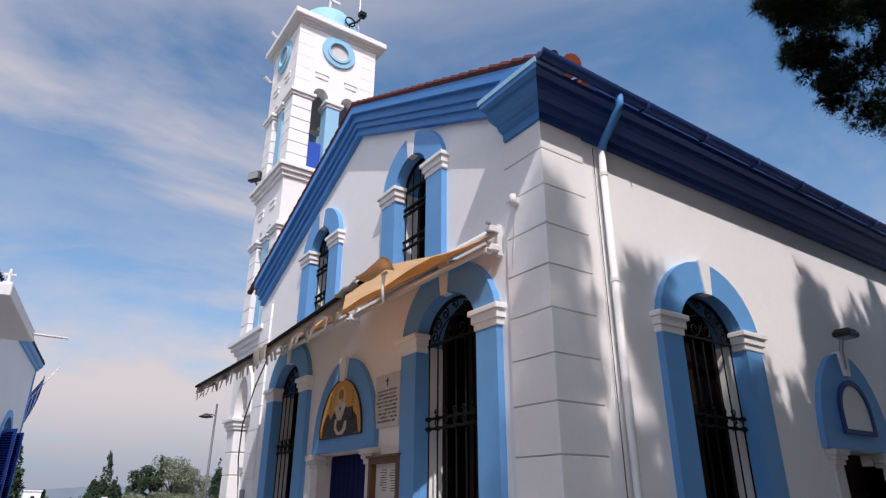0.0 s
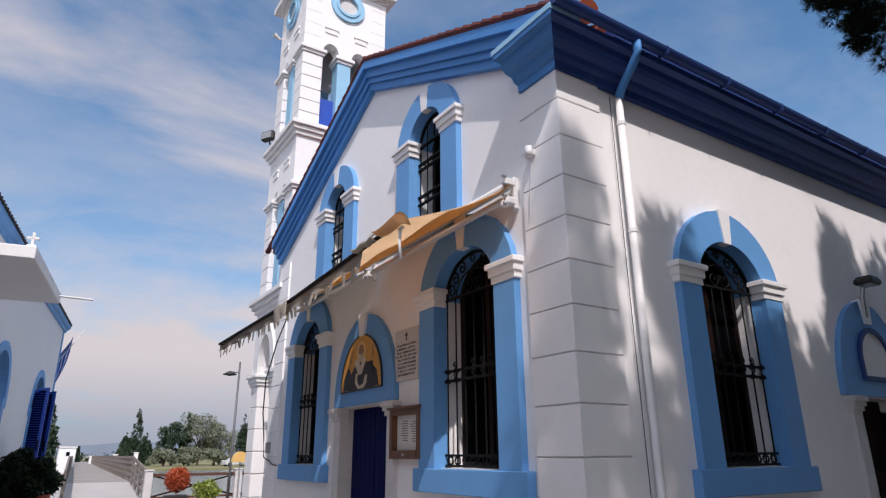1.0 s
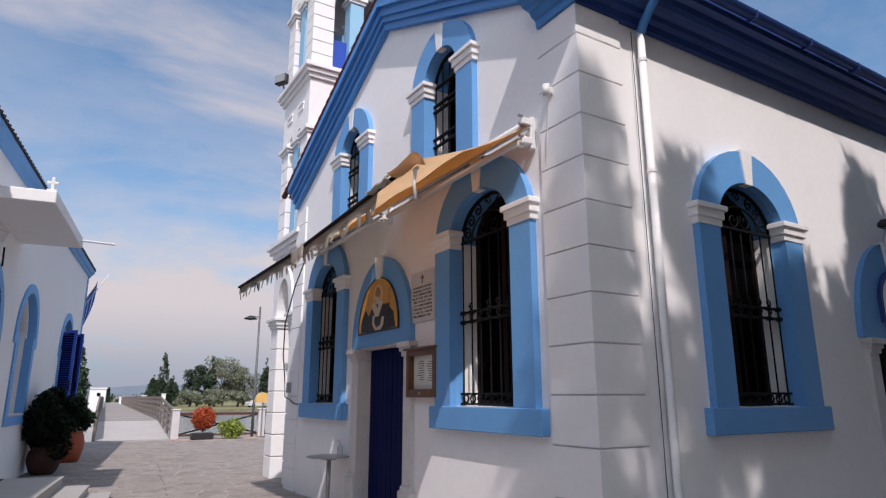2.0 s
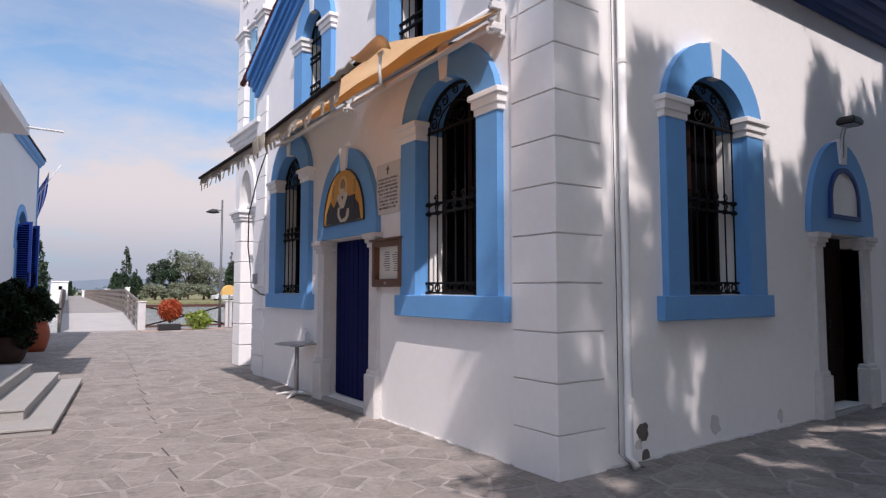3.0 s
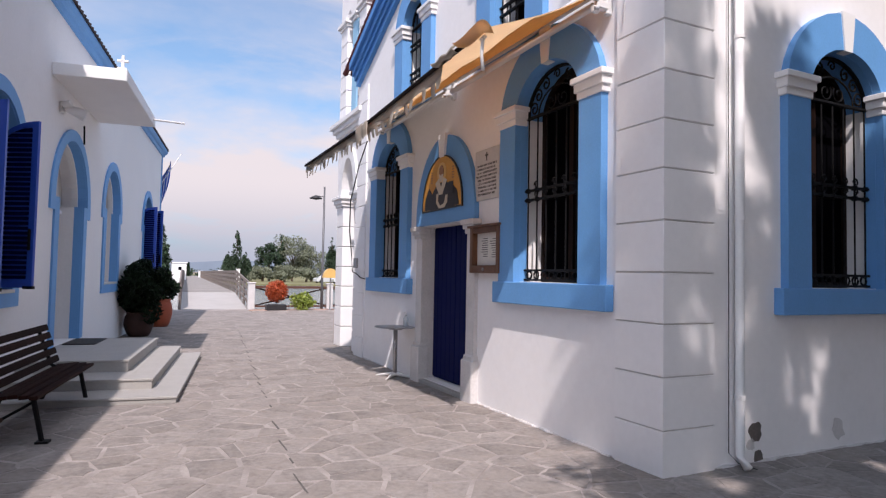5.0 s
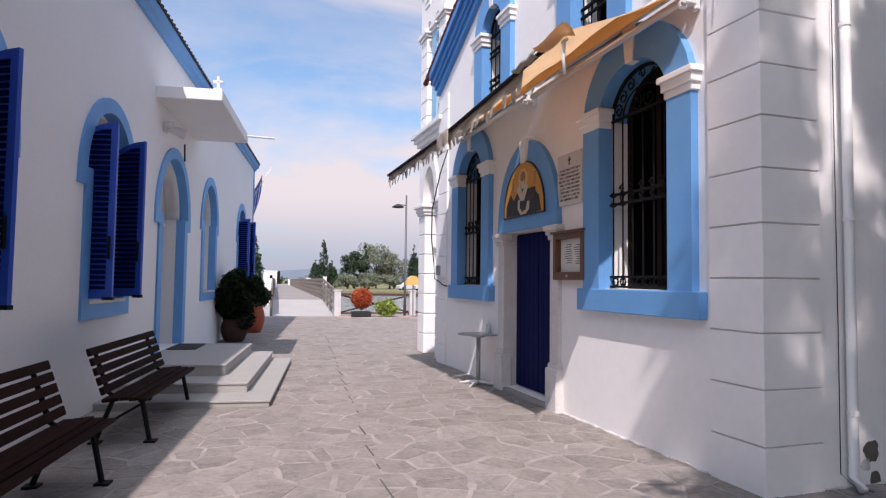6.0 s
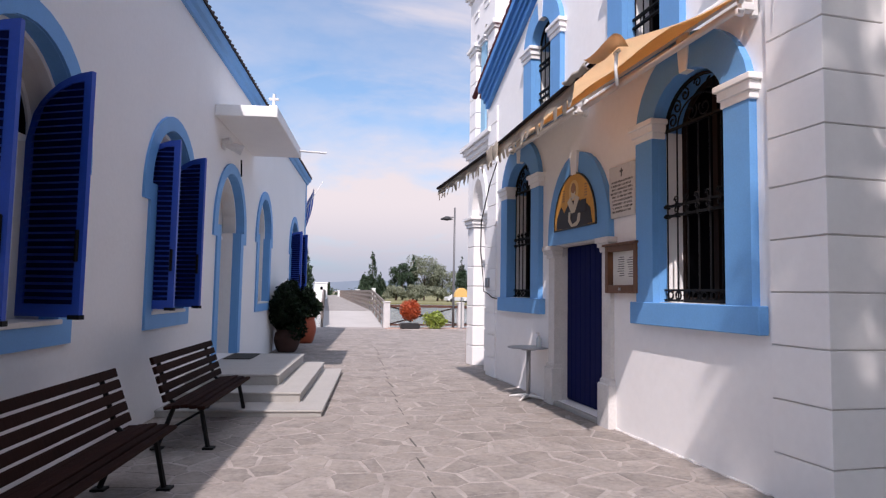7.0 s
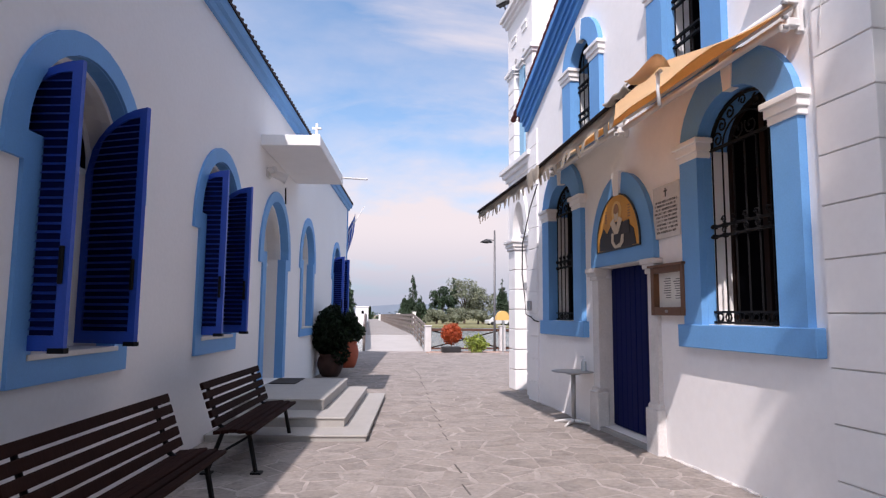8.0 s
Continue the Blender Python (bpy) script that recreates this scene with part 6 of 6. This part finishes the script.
for k in range(0, len(spots), 45):
    c = spots[k]
    b0 = Vector((-0.6 * c[2] / 9, 0.5 * c[2] / 9, min(c[2] - 0.5, 6.0)))
    b1 = Vector(c[:3])
    mid = b0.lerp(b1, 0.5) + Vector((0, 0, 0.35))
    part("limb", T([b0, mid, b1], 0.06, 6, taper=[0.05, 0.03, 0.012]), BARK, pine)


def needles(centres, seed, parent, per=9, wide=0.0105, long=0.1, shape=(1.15, 1.15, 0.8)):
    """Tufts of thin needles round each of the centres (x, y, z, radius)."""
    rg = np.random.default_rng(seed)
    out = []
    for cx, cy, cz, r in centres:
        n = int(100 * (r / 0.4) ** 2)
        o = rg.normal(size=(n, 3))
        o /= np.linalg.norm(o, axis=1)[:, None]
        tip = np.array((cx, cy, cz)) + o * r * np.sqrt(rg.random((n, 1))) * np.array(shape)
        ax = o + np.array((0, 0, 0.4)) + 0.5 * rg.normal(size=(n, 3))
        ax /= np.linalg.norm(ax, axis=1)[:, None]
        tip, ax = np.repeat(tip, per, 0), np.repeat(ax, per, 0)
        d = ax + 0.75 * rg.normal(size=ax.shape)
        d /= np.linalg.norm(d, axis=1)[:, None]
        side = np.cross(d, rg.normal(size=d.shape))
        side *= wide / (np.linalg.norm(side, axis=1)[:, None] + 1e-6)
        ln = long + 0.7 * long * rg.random((len(d), 1))
        out.append(np.stack((tip - side, tip + side, tip + d * ln), 1).reshape(-1, 3))
    v = np.concatenate(out)
    me = bpy.data.meshes.new("crown")
    me.from_pydata(v.tolist(), [], np.arange(len(v)).reshape(-1, 3).tolist())
    return tagged(link("crown", me, NEEDLE, parent), "dense dark green needle clusters")


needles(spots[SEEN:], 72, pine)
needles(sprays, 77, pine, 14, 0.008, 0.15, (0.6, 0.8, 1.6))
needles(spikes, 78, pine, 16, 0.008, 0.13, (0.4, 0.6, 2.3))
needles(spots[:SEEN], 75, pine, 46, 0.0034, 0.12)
leaves("inner_foliage", NEEDLE, spots[:SEEN], 380, 0.03, 0.3, 76, pine, "leaf fill added to make needle clusters opaque")
# unseen foliage added to the crown to keep sky light off the lane
canopy = []
for _ in range(60000):
    if len(canopy) >= 560:
        break
    gx, gy, k, r = rr.uniform(0.4, 13.0), rr.uniform(-11.0, -0.3), rr.uniform(5.0, 12.0), rr.uniform(0.45, 0.85)
    x, y, z = gx - SX * k, gy - SY * k, k
    if y > -16 and crown_ok(x, y, z, r):
        canopy.append((x - 5.2, y + 5.6, z, r))
# more unseen masses, low down, added to screen off southern sky light
for _ in range(190):
    x, y, z = rr.uniform(5.0, 15.0), rr.uniform(-13.0, -5.5), rr.uniform(1.6, 7.0)
    if z > 2.4 or y < -9:
        canopy.append((x - 5.2, y + 5.6, z, 0.6 + 0.4 * rr.random()))
for _ in range(150):
    canopy.append((rr.uniform(-4.0, 6.0) - 5.2, rr.uniform(-16.0, -10.5) + 5.6, rr.uniform(1.8, 7.5), 0.6 + 0.5 * rr.random()))
for _ in range(120):
    canopy.append((rr.uniform(4.4, 12.0) - 5.2, rr.uniform(-5.5, -3.2) + 5.6, rr.uniform(2.9, 6.0), 0.5 + 0.3 * rr.random()))
leaves("upper_foliage", NEEDLE, canopy, 120, 0.2, 0.4, 74, pine, "unseen foliage added to block sky light")
# big leaves added inside unseen clusters so that they block more light
inner = [c for c in spots[SEEN:] if c[2] - (5.6 - c[1]) / SY < -0.6]
leaves("inner_foliage", NEEDLE, inner, 90, 0.17, 0.4, 73, pine, "leaf fill added to make needle clusters opaque")

# ---- crazy paving ----
rg = np.random.default_rng(81)
SX0, SX1, SY0, SY1, CELL = -7.0, 8.2, -9.0, 22.6, 0.33
nx, ny = int((SX1 - SX0) / CELL), int((SY1 - SY0) / CELL)
seeds = np.stack(np.meshgrid(np.arange(nx), np.arange(ny), indexing="ij"), -1).astype(float)
seeds += rg.uniform(-0.5, 0.5, seeds.shape)
seeds = seeds * CELL + np.array((SX0, SY0))


def clip(poly, mx, my, dx, dy):
    out = []
    for i in range(len(poly)):
        p, q = poly[i], poly[(i + 1) % len(poly)]
        sp, sq = (p[0] - mx) * dx + (p[1] - my) * dy, (q[0] - mx) * dx + (q[1] - my) * dy
        if sp <= 0:
            out.append(p)
        if sp * sq < 0:
            t = sp / (sp - sq)
            out.append((p[0] + t * (q[0] - p[0]), p[1] + t * (q[1] - p[1])))
    return out


cells = []
ha = radians(HOUSE_TURN)
for i in range(nx):
    for j in range(ny):
        sx, sy = seeds[i, j]
        if i in (0, nx - 1) or j in (0, ny - 1):
            continue
        if sx > 0.25 and 0.25 < sy < 9.7:
            continue
        if (sx + 5.716) * math.cos(ha) - sy * math.sin(ha) < -0.2:
            continue
        poly = [(sx - 1.2, sy - 1.2), (sx + 1.2, sy - 1.2), (sx + 1.2, sy + 1.2), (sx - 1.2, sy + 1.2)]
        for a in range(max(0, i - 2), min(nx, i + 3)):
            for b in range(max(0, j - 2), min(ny, j + 3)):
                if (a, b) == (i, j):
                    continue
                qx, qy = seeds[a, b]
                dx, dy = qx - sx, qy - sy
                ln = math.hypot(dx, dy)
                gap = (0.005 + 0.022 * ((sx * 7.3 + sy * 5.1 + qx * 7.3 + qy * 5.1) % 1.0) ** 2) / ln
                poly = clip(poly, sx + dx * (0.5 - gap), sy + dy * (0.5 - gap), dx, dy)
                if len(poly) < 3:
                    break
            if len(poly) < 3:
                break
        if len(poly) >= 3:
            cells.append((math.hypot(sx + 2.4, sy - 2.2), sx, sy, poly))
cells.sort(key=lambda c: c[0])


def stone_geometry(poly, sx, sy):
    """A flat slab with a soft rim and a slightly uneven edge."""
    h = 0.0015 + 0.0025 * rg.random()
    rim = []
    for i in range(len(poly)):
        p, q = poly[i], poly[(i + 1) % len(poly)]
        rim.append(p)
        ln = math.hypot(p[0] - q[0], p[1] - q[1])
        for t in ((0.3, 0.68) if ln > 0.24 else (0.5,) if ln > 0.1 else ()):
            t += rg.uniform(-0.1, 0.1)
            k = rg.uniform(0.92, 1.01)
            rim.append((sx + k * (p[0] + t * (q[0] - p[0]) - sx), sy + k * (p[1] + t * (q[1] - p[1]) - sy)))
    n = len(rim)
    v = [(x - sx, y - sy, -0.004) for x, y in rim] + [((x - sx) * 0.985, (y - sy) * 0.985, h) for x, y in rim]
    f = [tuple(range(n, 2 * n))] + [(i, (i + 1) % n, n + (i + 1) % n, n + i) for i in range(n)]
    return v, f


rest_v, rest_f = [], []
for k, (_, sx, sy, poly) in enumerate(cells):
    v, f = stone_geometry(poly, sx, sy)
    if k < 300:
        me = bpy.data.meshes.new("flagstone")
        me.from_pydata(v, [], f)
        ob = link("flagstone", me, STONE, plaza, TR(sx, sy, 0))
    else:
        o = len(rest_v)
        rest_v += [(x + sx, y + sy, z) for x, y, z in v]
        rest_f += [tuple(i + o for i in q) for q in f]
me = bpy.data.meshes.new("far_flagstones")
me.from_pydata(rest_v, [], rest_f)
tagged(link("far_flagstones", me, STONE, plaza), "grey flagstones further off", kind="stuff")

# dark saw-cut joint down the lane, broken into dashes
bm = bmesh.new()
y = -2.0
while y < 13:
    ln = rg.uniform(0.1, 0.5)
    x = -2.6 + 0.098 * y + 0.012 * math.sin(2.3 * y)
    box(bm, x - 0.004 - 0.006 * rg.random(), x + 0.006, y, y + ln, 0.0, 0.0068)
    y += ln + rg.uniform(0.05, 0.7)
part("saw_cut_joint", bm, SAWCUT, plaza, "dark broken joint line in the paving")
